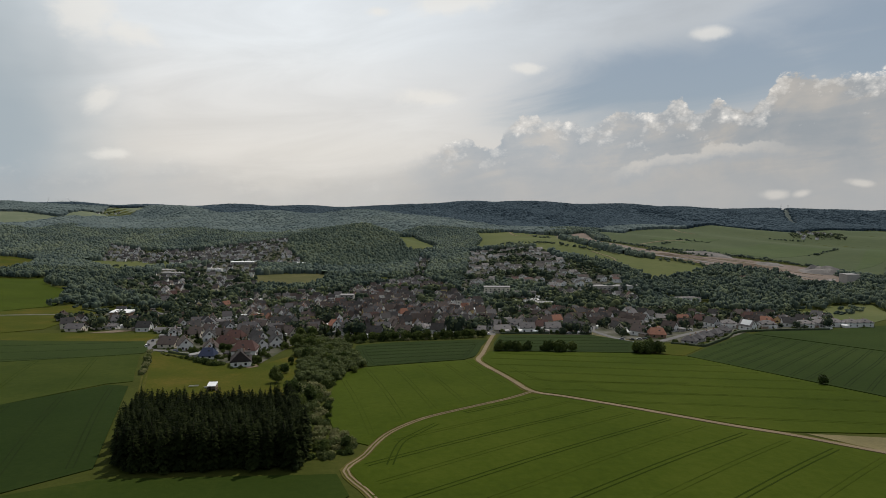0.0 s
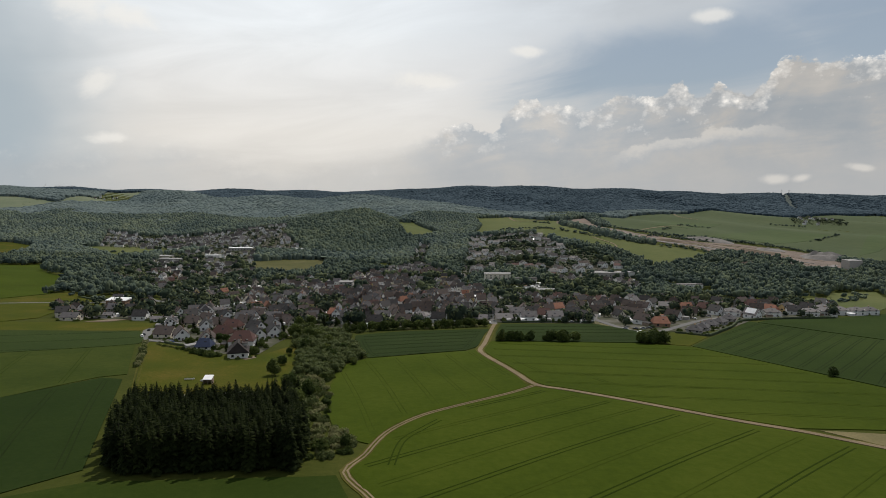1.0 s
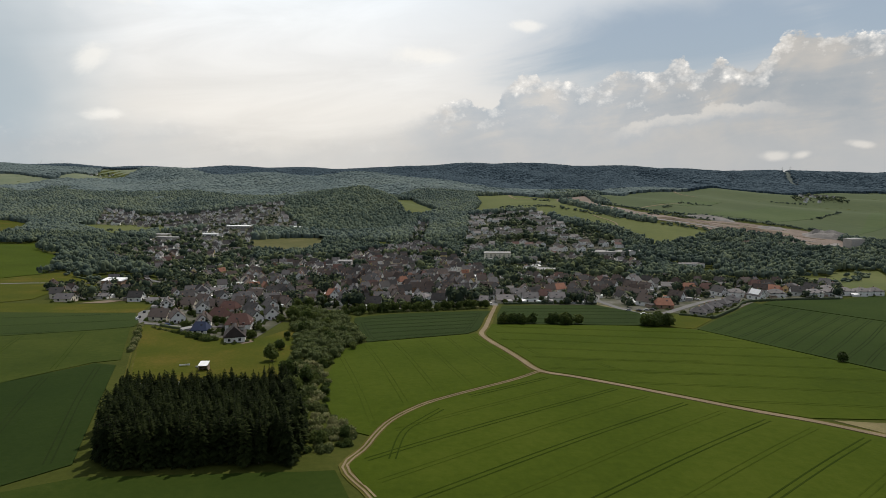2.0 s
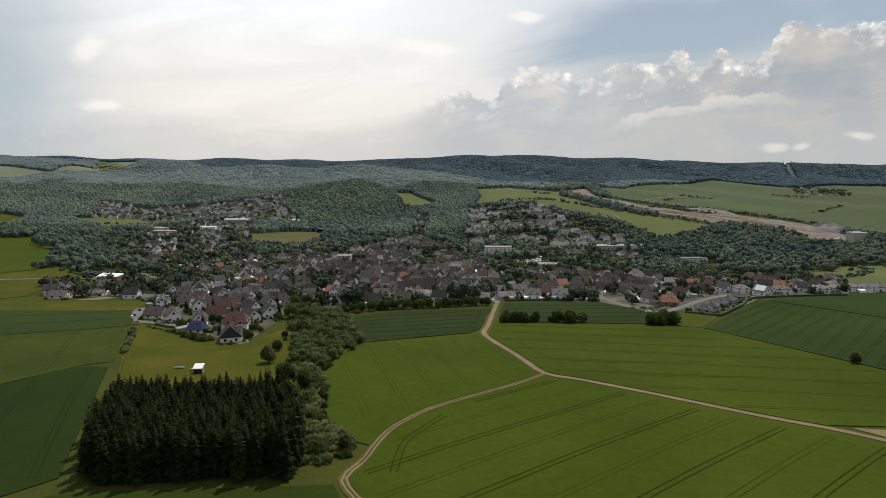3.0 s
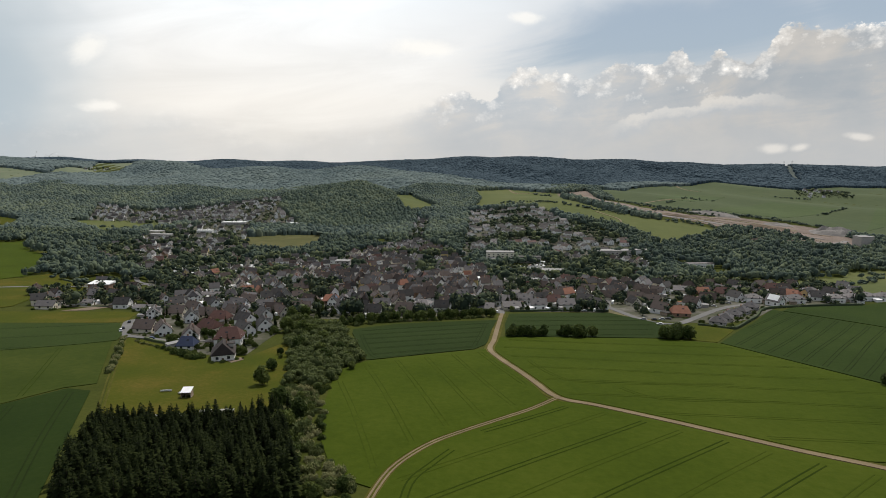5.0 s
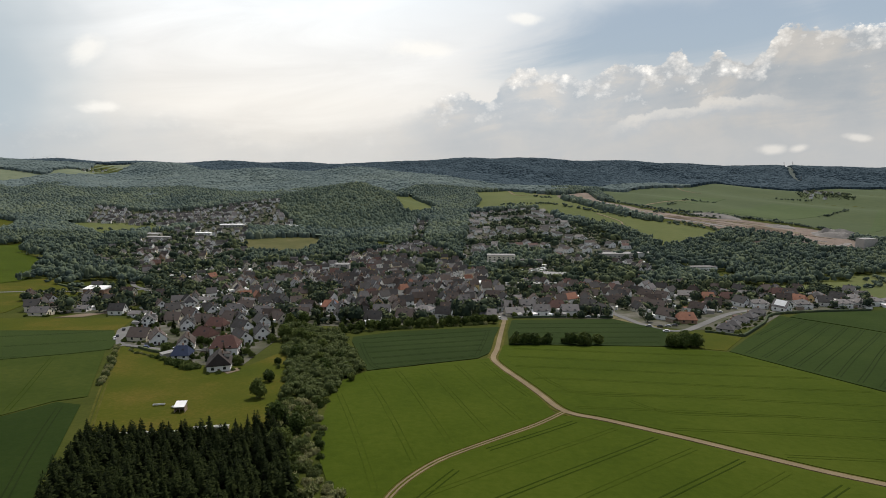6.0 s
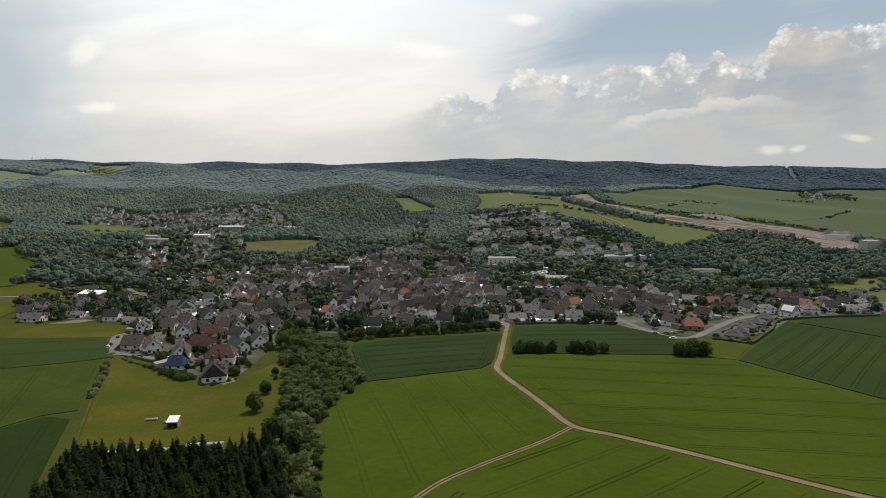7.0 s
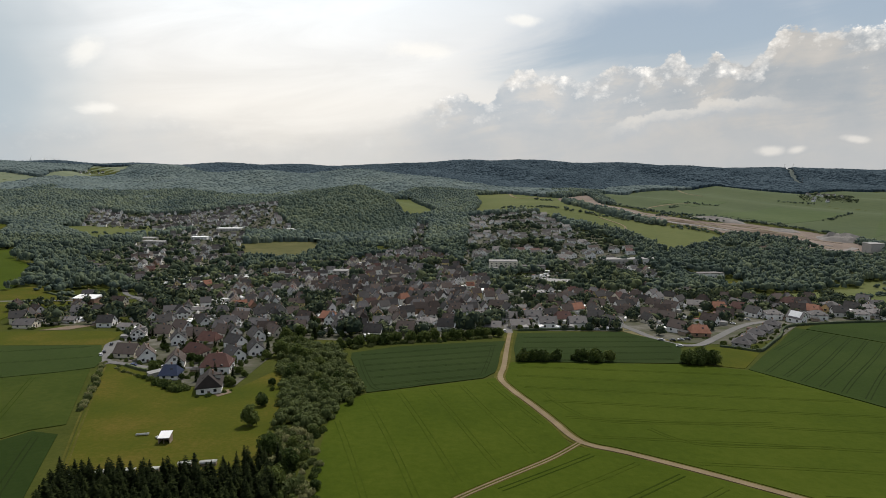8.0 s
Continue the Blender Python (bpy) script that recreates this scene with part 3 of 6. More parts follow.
tagged(ribbon("track_verge", rounded(TRACK2), 3.4, 0.2, VERGE), "narrow grassy verges of the curving track", "verge", kind="structure")
EDGE = [(-124, 243), (-146, 292), (-165, 336), (-188, 388)]
for off in (-0.95, 0.95):
    tagged(ribbon("grass_track", along(EDGE, EDGE[0], EDGE[-1], off), 0.7, 0.2, VERGE), "dry worn wheel strip of a grassy track along the meadow", "track", kind="structure")
tagged(ribbon("lane", rounded([(-182, 384), (-190, 390), (-201, 415), (-209, 438), (-196, 452)]), 6.0, 0.25, ASPHALT), "pale asphalt lane at the edge of the town", "lane", kind="structure")
tagged(ribbon("lane", rounded([(-186, 385), (-176, 382), (-158, 374), (-143, 372), (-128, 378), (-122, 400), (-130, 420)]), 4.0, 0.3, ASPHALT), "grey asphalt lane between houses and meadow", "lane", kind="structure")
tagged(ribbon("street", rounded([(-414, 868), (-351, 734), (-316, 662), (-289, 633), (-226, 544), (-202, 490), (-160, 420)]), 5.0, 0.3, ASPHALT), "grey asphalt street leading into the town", "street", kind="structure")
tagged(ribbon("street", rounded([(133, 534), (124, 500), (126, 476), (131, 447), (138, 431), (151, 430), (170, 450), (200, 484), (222, 503), (246, 514)]), 5.5, 0.3, ASPHALT), "pale asphalt street beside new houses", "street", kind="structure")
tagged(ribbon("street", rounded([(133, 529), (155, 567), (177, 591), (200, 650)]), 5.0, 0.3, ASPHALT), "grey asphalt street between houses", "street", kind="structure")
tagged(ribbon("street", rounded([(-23, 1240), (-23, 1167), (-31, 1065), (-34, 918), (-35, 775), (-38, 635)]), 5.5, 0.3, ASPHALT), "grey main street climbing between houses", "street", kind="structure")
tagged(ribbon("street", rounded([(39, 465), (42, 520), (50, 600), (40, 690)]), 4.5, 0.3, ASPHALT), "grey street leading from the farm track into the town", "street", kind="structure")
tagged(ribbon("country_road", rounded([(-420, 560), (-380, 590), (-330, 612), (-290, 640)]), 5.0, 0.5, ASPHALT), "pale country road beside green fields", "road", kind="structure")
tagged(draped("bare_plot", [(-279, 474), (-262, 479), (-254, 500), (-270, 494)], 0.2, SOIL), "bare brown garden plot", "plot", kind="structure")
tagged(draped("bare_plot", [(130, 212), (158, 207), (180, 185), (150, 188), (140, 199)], 0.15, FALLOW), "dry brownish grass triangle beside the track", "plot", kind="structure")
tagged(draped("garden_lawn", [(178, 517), (202, 532), (219, 554), (196, 550)], 0.3, HAY), "bright green lawn between new houses", "lawn", kind="structure")
tagged(draped("terrace", [(-109, 329), (-104, 335), (-101, 330), (-105, 324)], 0.25, SOIL), "pinkish paved terrace beside the corner house", "terrace", kind="structure")
tagged(draped("ride", [(1812, 3330), (1840, 3330), (1414, 2422), (1392, 2430)], 2.5, RIDEGRASS, gap=60), "grassy ride cut through the ridge forest", "ride", kind="structure")
tagged(draped("bare_plot", [(118, 492), (128, 485), (134, 452), (140, 440), (126, 452), (116, 474)], 0.15, FALLOW), "dry grass plot beside the street", "plot", kind="structure")


def tramlines(crop, poly, at, heading, gap, lift, count=12, rut=0.45, apart=1.9, margin=4.0, soil=None):
    """Pairs of wheel ruts through a crop, side by side at a fixed gap."""
    c, s = math.cos(radians(heading)), math.sin(radians(heading))
    for k in range(-count, count + 1):
        run = np.arange(-400, 400, 2.0)
        x, y = at[0] - s * gap * k + c * run, at[1] + c * gap * k + s * run
        hit = inside(poly, x, y) & inside(poly, x + c * margin, y + s * margin) & inside(poly, x - c * margin, y - s * margin) & inside(poly, x - s * 3, y + c * 3) & inside(poly, x + s * 3, y - c * 3)
        if hit.sum() < 10:
            continue
        i = np.where(hit)[0]
        i = max(np.split(i, np.where(np.diff(i) > 1)[0] + 1), key=len)
        if len(i) < 8:
            continue
        sway = 0.5 * np.sin(run[i] / 23 + k)
        for side in (-apart / 2, apart / 2):
            line = np.column_stack([x[i] - s * (side + sway), y[i] + c * (side + sway)])
            ribbon("tramline", line, rut, lift + 0.05, soil or GROOVE, crop, step=6.0, thick=0.04)


def headland(crop, line, lift, soil):
    """One pair of wheel ruts along a bent line."""
    p = rounded(line, 8)
    t = np.gradient(p, axis=0)
    t /= np.linalg.norm(t, axis=1, keepdims=True)
    side = np.stack([-t[:, 1], t[:, 0]], 1)
    for k in (-0.95, 0.95):
        ribbon("tramline", p + side * k, 0.5, lift + 0.05, soil, crop, step=3.0, thick=0.04)


headland(F2[0], [(24, 424), (19, 392), (13, 360)], 0.34, RUT)
headland(F2[0], [(-51, 388), (-45, 360), (-38, 336), (-30, 335), (-10, 345)], 0.34, RUT)
headland(F4[0], [(120, 292), (70, 292), (52, 296), (44, 308), (38, 330)], 0.30, FAINT)
headland(F4[0], [(128, 268), (88, 270), (76, 276), (70, 286)], 0.30, FAINT)
headland(F5[0], [(-2, 222), (-8, 212), (-14, 200), (-16, 180)], 0.30, GROOVE)
tramlines(F1[0], F1[1], (-38, 313), -74.5, 15.0, 0.30, rut=0.4, soil=FAINT)
tramlines(F2[0], F2[1], (-41, 353), 18, 12.0, 0.34, soil=RUT)
tramlines(F3[0], F3[1], (60, 420), 3, 15.0, 0.34, rut=0.35, soil=RUT)
tramlines(F4[0], F4[1], (43, 298), -8, 19.0, 0.30, rut=0.4, soil=FAINT)
tramlines(F5[0], F5[1], (47, 166), 37, 26.6, 0.30, rut=0.5)
tramlines(F5[0], F5[1], (39, 177), 37, 26.6, 0.30, rut=0.4, soil=FAINT)
tramlines(F6[0], F6[1], (156, 378), 47.4, 9.0, 0.34, count=24, rut=0.5, margin=3, soil=RUT)
tramlines(F7[0], F7[1], (-226, 387), 20, 30.0, 0.28, rut=0.3, soil=RUT)
tramlines(F8[0], F8[1], (-190, 320), 112, 30.0, 0.28, rut=0.3)
tramlines(F9[0], F9[1], (-131, 176), 112.5, 18.0, 0.28, soil=RUT)

# clearings and open land farther off
HILL_FIELD = [(104, 1944), (219, 2010), (339, 1802), (294, 1493), (338, 1284), (388, 1199), (458, 1163), (492, 1105), (396, 994), (326, 946), (323, 1011), (300, 1099), (277, 1140), (239, 1220), (217, 1408), (119, 1493), (73, 1492), (108, 1712)]
PLAIN = [(452, 1810), (625, 2040), (762, 2080), (932, 2200), (1080, 2330), (1150, 2150), (1290, 2190), (1581, 2260), (1640, 2150), (830, 1137), (803, 1179), (776, 1336), (655, 1417), (587, 1440), (495, 1479), (442, 1602)]
PIT = [(332, 1800), (427, 1820), (410, 1609), (430, 1362), (520, 1309), (649, 1378), (754, 1299), (784, 1253), (770, 1137), (700, 1015), (634, 1002), (602, 1009), (630, 1123), (527, 1123), (482, 1188), (414, 1243), (339, 1347), (312, 1571)]
BELTS = [[(410, 1609), (442, 1602), (495, 1479), (587, 1440), (655, 1417), (776, 1336), (803, 1179), (784, 1253), (754, 1299), (649, 1378), (520, 1309), (430, 1362)],
         [(330, 1409), (329, 1774), (312, 1571), (339, 1347), (414, 1243), (482, 1188), (527, 1123), (472, 1115), (402, 1207)]]
CLEARING = [(-150, 1900), (-85, 1900), (-5, 1570), (-40, 1490), (-85, 1470), (-112, 1590)]
LOW_MEADOW = [(-843, 1422), (-633, 1495), (-556, 1344), (-586, 1174), (-611, 1146), (-764, 1320)]
YELLOW = [(-375, 1150), (-301, 1178), (-222, 1188), (-206, 1068), (-216, 980), (-264, 974), (-325, 1012)]
LEFT_A = [(-1120, 1450), (-1023, 1464), (-956, 1435), (-884, 1316), (-844, 1223), (-798, 1125), (-807, 1090), (-900, 1100)]
LEFT_B = [(-760, 900), (-650, 953), (-653, 999), (-609, 942), (-572, 874), (-525, 831), (-498, 812), (-475, 760), (-436, 693), (-422, 656), (-435, 594), (-600, 640)]
LEFT_C = [(-480, 600), (-432, 596), (-417, 652), (-412, 676), (-365, 642), (-333, 601), (-309, 558), (-333, 521), (-323, 488), (-334, 455), (-420, 480)]
FAR_FIELD = [(-1434, 2361), (-1470, 2617), (-1600, 2945), (-1367, 2922), (-1320, 2493), (-1330, 2270), (-1400, 2240)]
FAR_MEADOW = [(-1760, 2290), (-1577, 2310), (-1375, 2246), (-1418, 2090), (-1461, 2020), (-1640, 2000)]
RIVER_MEADOW = [(305, 632), (345, 600), (402, 566), (520, 680), (590, 830), (510, 800), (470, 745), (430, 735), (380, 690), (330, 672)]
PADDOCK = [(324, 779), (364, 790), (343, 737), (302, 705)]
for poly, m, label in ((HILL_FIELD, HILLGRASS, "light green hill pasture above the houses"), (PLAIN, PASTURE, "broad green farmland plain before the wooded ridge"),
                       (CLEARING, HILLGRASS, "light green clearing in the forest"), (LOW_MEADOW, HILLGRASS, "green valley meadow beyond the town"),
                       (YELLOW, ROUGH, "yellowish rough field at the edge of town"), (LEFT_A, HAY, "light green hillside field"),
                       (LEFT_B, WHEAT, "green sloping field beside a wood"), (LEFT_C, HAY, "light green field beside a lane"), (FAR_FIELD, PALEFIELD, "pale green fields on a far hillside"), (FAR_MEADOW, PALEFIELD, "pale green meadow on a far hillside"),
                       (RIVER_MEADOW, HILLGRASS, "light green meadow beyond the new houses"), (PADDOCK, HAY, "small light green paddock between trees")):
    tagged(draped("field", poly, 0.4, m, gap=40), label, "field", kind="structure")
tagged(draped("quarry_ground", PIT, 0.5, QUARRY, gap=25), "brown and grey bare quarry ground with haul roads", "quarry", kind="structure")
for line, width, m, label in (([(367, 1783), (349, 1413), (408, 1259), (500, 1212), (589, 1176), (639, 1104)], 14, SCREE, "pale haul road through the quarry"),
                              ([(459, 1247), (578, 1263), (655, 1199), (663, 1095), (696, 1045)], 16, SOIL, "brown haul road through the quarry"),
                              ([(394, 1765), (369, 1396), (418, 1322)], 12, SOIL, "brown quarry terrace"), ([(501, 1124), (553, 1108), (600, 1120), (648, 1087)], 10, SCREE, "pale quarry terrace"),
                              ([(294, 1067), (330, 1161), (319, 1237), (312, 1272)], 3.5, GRAVEL, "pale gravel path over the pasture"), ([(483, 1440), (512, 1557), (669, 1667)], 5, GRAVEL, "pale gravel path on the plain"),
                              ([(824, 2201), (774, 2003), (801, 1920)], 6, GRAVEL, "pale gravel path before the ridge"), ([(219, 2010), (226, 1859), (284, 1855), (358, 1817)], 6, GRAVEL, "pale gravel path on the hill field")):
    tagged(ribbon("quarry_road" if width > 8 else "field_path", rounded(line), width, 0.9, m, step=20), label, "road", kind="structure")


def heap(x, y, wide, deep, tall, turn, m, label):
    """A ridge of tipped stone with an uneven crest."""
    bm = bmesh.new()
    n, k = 18, 9
    rows = []
    for j in range(k):
        v = j / (k - 1) * 2 - 1
        row = []
        for i in range(n):
            u = i / (n - 1) * 2 - 1
            h = max(0.0, 1 - abs(u) ** 2.2) * max(0.0, 1 - abs(v) * 1.02)
            h *= 0.85 + 0.45 * noise.noise((u * 3 + x, v * 3, y))
            c, sn = math.cos(radians(turn)), math.sin(radians(turn))
            px, py = u * wide / 2, v * deep / 2
            slope = float(height(x + c * px - sn * py, y + sn * px + c * py)) - float(height(x, y))
            row.append(bm.verts.new((px, py, h * tall + slope - (1.2 if h < 0.03 else 0.0))))
        rows.append(row)
    for a, b in zip(rows, rows[1:]):
        for i in range(n - 1):
            bm.faces.new((a[i], a[i + 1], b[i + 1], b[i]))
    ob = part("spoil_mound", bm, m)
    ob.matrix_basis = pose(x, y, float(height(x, y)) + 0.4, 0, 0, turn)
    tagged(ob, label, "stone heap")


for poly, m, label in (([(640, 1480), (760, 1400), (1000, 1560), (900, 1700)], GREENPASTURE, "light green crop strip on the plain"), ([(850, 1250), (950, 1330), (1300, 1660), (1150, 1640)], GREENPASTURE, "lighter green crop strip on the plain"), ([(560, 1640), (640, 1600), (820, 1800), (700, 1860)], GREENPASTURE, "greener crop strip on the plain")):
    tagged(draped("field", poly, 0.7, m, gap=40), label, "field", kind="structure")
for line, width in (([(360, 1700), (372, 1420), (440, 1290), (540, 1240)], 9), ([(480, 1200), (560, 1180), (640, 1150)], 8), ([(560, 1320), (640, 1300), (700, 1230)], 8), ([(600, 1080), (660, 1060), (720, 1070)], 8)):
    tagged(ribbon("quarry_road", rounded(line), width, 1.0, FALLOW, step=20), "dark brown terrace edge in the quarry", "terrace", kind="structure")
heap(765, 1215, 90, 60, 17, -20, SCREE, "large grey heap of crushed stone")
heap(700, 1300, 60, 40, 6, -10, SCREE, "grey heap of crushed stone")
heap(600, 1385, 120, 44, 10, -8, SCREE, "long grey heap of crushed stone")
heap(520, 1270, 90, 26, 5, 10, QUARRY, "low brown heap of quarry spoil")
heap(385, 1560, 30, 120, 4, 0, QUARRY, "low brown heap of quarry spoil")
heap(560, 1150, 110, 24, 7, 10, SOIL, "dark brown bank of the quarry terrace")
heap(640, 1235, 120, 22, 6, -12, SOIL, "dark brown bank of the quarry terrace")
heap(470, 1240, 90, 20, 5, -30, SOIL, "dark brown bank of the quarry terrace")
for line, width, m in (([(420, 1330), (470, 1250), (560, 1215), (650, 1225), (740, 1180)], 9, SOIL), ([(440, 1285), (520, 1185), (610, 1165), (690, 1130)], 8, SCREE), ([(380, 1480), (400, 1340), (450, 1260)], 8, SCREE), ([(545, 1300), (640, 1330), (720, 1280)], 9, SOIL), ([(620, 1060), (680, 1080), (730, 1130)], 10, SCREE)):
    tagged(ribbon("quarry_road", rounded(line), width, 1.15, m, step=20), "worn haul road and bank in the quarry", "road", kind="structure")
heap(500, 1000, 50, 26, 12, 10, QUARRY, "tan broken rock face of the quarry")
heap(560, 1010, 40, 22, 9, -10, QUARRY, "tan broken rock face of the quarry")


# ---- plants ----
RNG = np.random.default_rng(7)


def leaf_crown(name, seed, radius, tall, leaves, size, lobes=9, low=0.15):
    """A crown of loose leaf clumps set on several lobes."""
    r = np.random.default_rng(seed)
    c = r.normal(size=(lobes, 3))
    c /= np.linalg.norm(c, axis=1, keepdims=True)
    c *= r.uniform(0.25, 0.62, (lobes, 1))
    c[:, 2] = np.abs(c[:, 2]) * 0.8 + low
    lr = r.uniform(0.32, 0.5, lobes)
    k = r.integers(0, lobes, leaves)
    d = r.normal(size=(leaves, 3))
    d /= np.linalg.norm(d, axis=1, keepdims=True)
    p = c[k] + d * (lr[k] * r.uniform(0.75, 1.08, leaves))[:, None]
    p[:, 2] = np.maximum(p[:, 2], 0.02)
    p = p * (radius, radius, tall / 1.25)
    nrm = d + r.normal(size=(leaves, 3)) * 0.55
    nrm /= np.linalg.norm(nrm, axis=1, keepdims=True)
    a = np.cross(nrm, r.normal(size=(leaves, 3)))
    a /= np.linalg.norm(a, axis=1, keepdims=True)
    b = np.cross(nrm, a)
    s = size * r.uniform(0.55, 1.3, (leaves, 1))
    V = np.stack([p - a * s * 0.9, p - b * s * 0.55 + nrm * s * 0.15, p + a * s, p + b * s * 0.6 + nrm * s * 0.12], 1).reshape(-1, 3)
    return mesh_of(name, V, np.arange(leaves * 4).reshape(-1, 4))


def trunk_mesh(name, tall, radius, limbs=4, seed=0):
    r = random.Random(seed)
    bm = bmesh.new()

    def limb(a, b, r0, r1):
        m = (Vector(b) - Vector(a)).to_track_quat("Z", "Y").to_matrix().to_4x4()
        ln = (Vector(b) - Vector(a)).length
        bmesh.ops.create_cone(bm, cap_ends=True, segments=6, radius1=r0, radius2=r1, depth=ln, matrix=Matrix.Translation((Vector(a) + Vector(b)) / 2) @ m)
    limb((0, 0, -0.4), (0, 0, tall), radius, radius * 0.35)
    for i in range(limbs):
        an = i * 2.4 + r.random()
        z = tall * r.uniform(0.45, 0.9)
        limb((0, 0, z), (math.cos(an) * tall * 0.3, math.sin(an) * tall * 0.3, z + tall * 0.28), radius * 0.4, radius * 0.12)
    me = bpy.data.meshes.new(name)
    bm.to_mesh(me)
    bm.free()
    return me


def spruce_crown(seed, tall):
    """Whorls of drooping boughs round a leader, each bough a bent, toothed spray."""
    r = np.random.default_rng(seed)
    V, F = [], []
    z, wide = tall * 0.10, tall * (0.15, 0.175, 0.16, 0.185, 0.155)[seed % 5]
    lean = r.uniform(-0.02, 0.02, 2)
    while z < tall * 0.97:
        f = (z / tall - 0.10) / 0.90
        reach = wide * (1 - f) ** 0.66 + 0.1
        count = 9 if f < 0.6 else 7
        off = r.uniform(0, 6.28)
        for i in range(count):
            a = off + i * 6.283 / count + r.uniform(-0.35, 0.35)
            ln = reach * r.choice((0.7, 0.95, 1.05, 1.3)) * r.uniform(0.85, 1.15)
            ca, sa = math.cos(a), math.sin(a)
            w = ln * 0.36
            droop = ln * (r.uniform(0.2, 0.6) - 0.75 * max(0.0, f - 0.55))
            zz = z + r.uniform(-0.3, 0.3)
            base = len(V)
            for rad, lat, h in ((0.0, 0.0, 0.15), (0.45, 1.0, -0.1), (0.45, -1.0, -0.1), (0.5, 0.0, 0.12), (0.8, 0.75, -0.5), (0.8, -0.75, -0.5), (0.85, 0.0, -0.25), (1.0, 0.0, -0.75)):
                x, y = ln * rad + lean[0] * z, w * lat * (1.0 if rad < 0.6 else 0.8) * r.uniform(0.7, 1.2) + lean[1] * z
                V.append((ca * x - sa * y, sa * x + ca * y, zz + droop * h))
            for t in ((0, 2, 3), (0, 3, 1), (3, 2, 5), (3, 5, 6), (1, 3, 4), (3, 6, 4), (6, 5, 7), (6, 7, 4)):
                F.append([base + q for q in t])
        z += tall * (0.058 - 0.022 * f)
    base = len(V)
    for i in range(5):
        V.append((0.18 * math.cos(i * 1.257), 0.18 * math.sin(i * 1.257), tall * 0.93))
    V.append((0, 0, tall))
    F += [[base + i, base + (i + 1) % 5, base + 5] for i in range(5)]
    return mesh_of("crown", V, F)


def plant(name, crown, trunk, leaf, base_z, label, category):
    if trunk is None:
        return tagged(part_of(name, crown, leaf), label, category)
    root = new(name)
    root.empty_display_size = 0.5
    tagged(root, label, category)
    part_of("trunk", trunk, BARK, root)
    c = part_of("crown", crown, leaf, root)
    c.location.z = base_z
    return root


SPRUCE_CROWNS = [spruce_crown(i, 15.0) for i in range(5)]
SPRUCES = [plant("spruce", SPRUCE_CROWNS[i], trunk_mesh("trunk", 13, 0.2, 0), SPRUCE, 0.0, "dark green spruce in a dense plantation", "spruce") for i in range(5)]
INNER = [plant("spruce", me, None, SPRUCE, 0.0, "dark green spruce packed inside a dense plantation", "spruce") for me in SPRUCE_CROWNS]
OAKS = [plant("tree", leaf_crown("crown", 20 + i, 4.2, 8.0, 900, 0.72, 12), trunk_mesh("trunk", 5, 0.28, 4, i), LEAF, 1.6, "leafy green deciduous tree among houses", "tree") for i in range(5)]
SHRUBS = [plant("shrub", leaf_crown("crown", 40 + i, 2.5, 3.6, 760, 0.40, 9, 0.05), None, LEAF if i % 3 == 0 else PALE_LEAF, 0.0, "dense shrub in an overgrown hedge strip", "shrub") for i in range(6)]
CYPRESS = [plant("conifer", spruce_crown(60 + i, 9.0), trunk_mesh("trunk", 7, 0.15, 0), SPRUCE, 0.0, "dark pointed garden conifer", "conifer") for i in range(2)]
used = {}


def put(kinds, x, y, size, i=None, group="", label="", squash=1.0, sink=0.0):
    """A plant of one of the kinds at x, y."""
    ob = kinds[int(RNG.integers(len(kinds))) if i is None else i % len(kinds)]
    turn = float(RNG.uniform(0, 360))
    m = pose(x, y, float(height(x, y)) - sink, 0, 0, turn)
    if ob.name in used:
        t = copy_thing(ob, m)
    else:
        t, used[ob.name] = ob, True
        ob.matrix_basis = m
    t.scale = (size, size, size * squash)
    return tagged(t, label, group=group)


# the spruce wood: tall in front, younger behind
WOOD = [(-96, 173), (-42, 176), (-46, 200), (-60, 243), (-121, 240), (-114, 215)]
def spruce_size(y):
    old = np.clip((240 - y) / 55, 0, 1)
    return (0.80 + 0.22 * old) * RNG.uniform(0.86, 1.12), 0.76 + 0.14 * old


stand = sorted(scatter(WOOD, 3.2, RNG, 0.42, 0.35).tolist(), key=lambda p: p[1])
for x, y in stand[:300]:
    size, squash = spruce_size(y)
    put(SPRUCES if y < 185 else INNER, x, y, size, group="spruces of the plantation", squash=squash)


def joined(name, models, spots, material, label, category):
    """Many copies of a few crowns as one mesh."""
    V, I, count = [], [], 0
    for x, y, size, squash in spots:
        me = models[int(RNG.integers(len(models)))]
        v = np.empty(len(me.vertices) * 3, np.float32)
        me.vertices.foreach_get("co", v)
        f = np.empty(len(me.loops), np.int32)
        me.loops.foreach_get("vertex_index", f)
        v, turn = v.reshape(-1, 3), RNG.uniform(0, 6.283)
        c, sn = math.cos(turn) * size, math.sin(turn) * size
        V.append(np.column_stack([x + c * v[:, 0] - sn * v[:, 1], y + sn * v[:, 0] + c * v[:, 1], float(height(x, y)) + v[:, 2] * size * squash]))
        I.append(f.reshape(-1, me.polygons[0].loop_total) + count)
        count += len(v)
    return tagged(part_of(name, mesh_of(name, np.concatenate(V), np.concatenate(I)), material), label, category, kind="stuff")


joined("spruce_stand", SPRUCE_CROWNS, [(x, y, *spruce_size(y)) for x, y in stand[300:]], SPRUCE, "younger dark green spruces packed behind the plantation edge", "spruces")

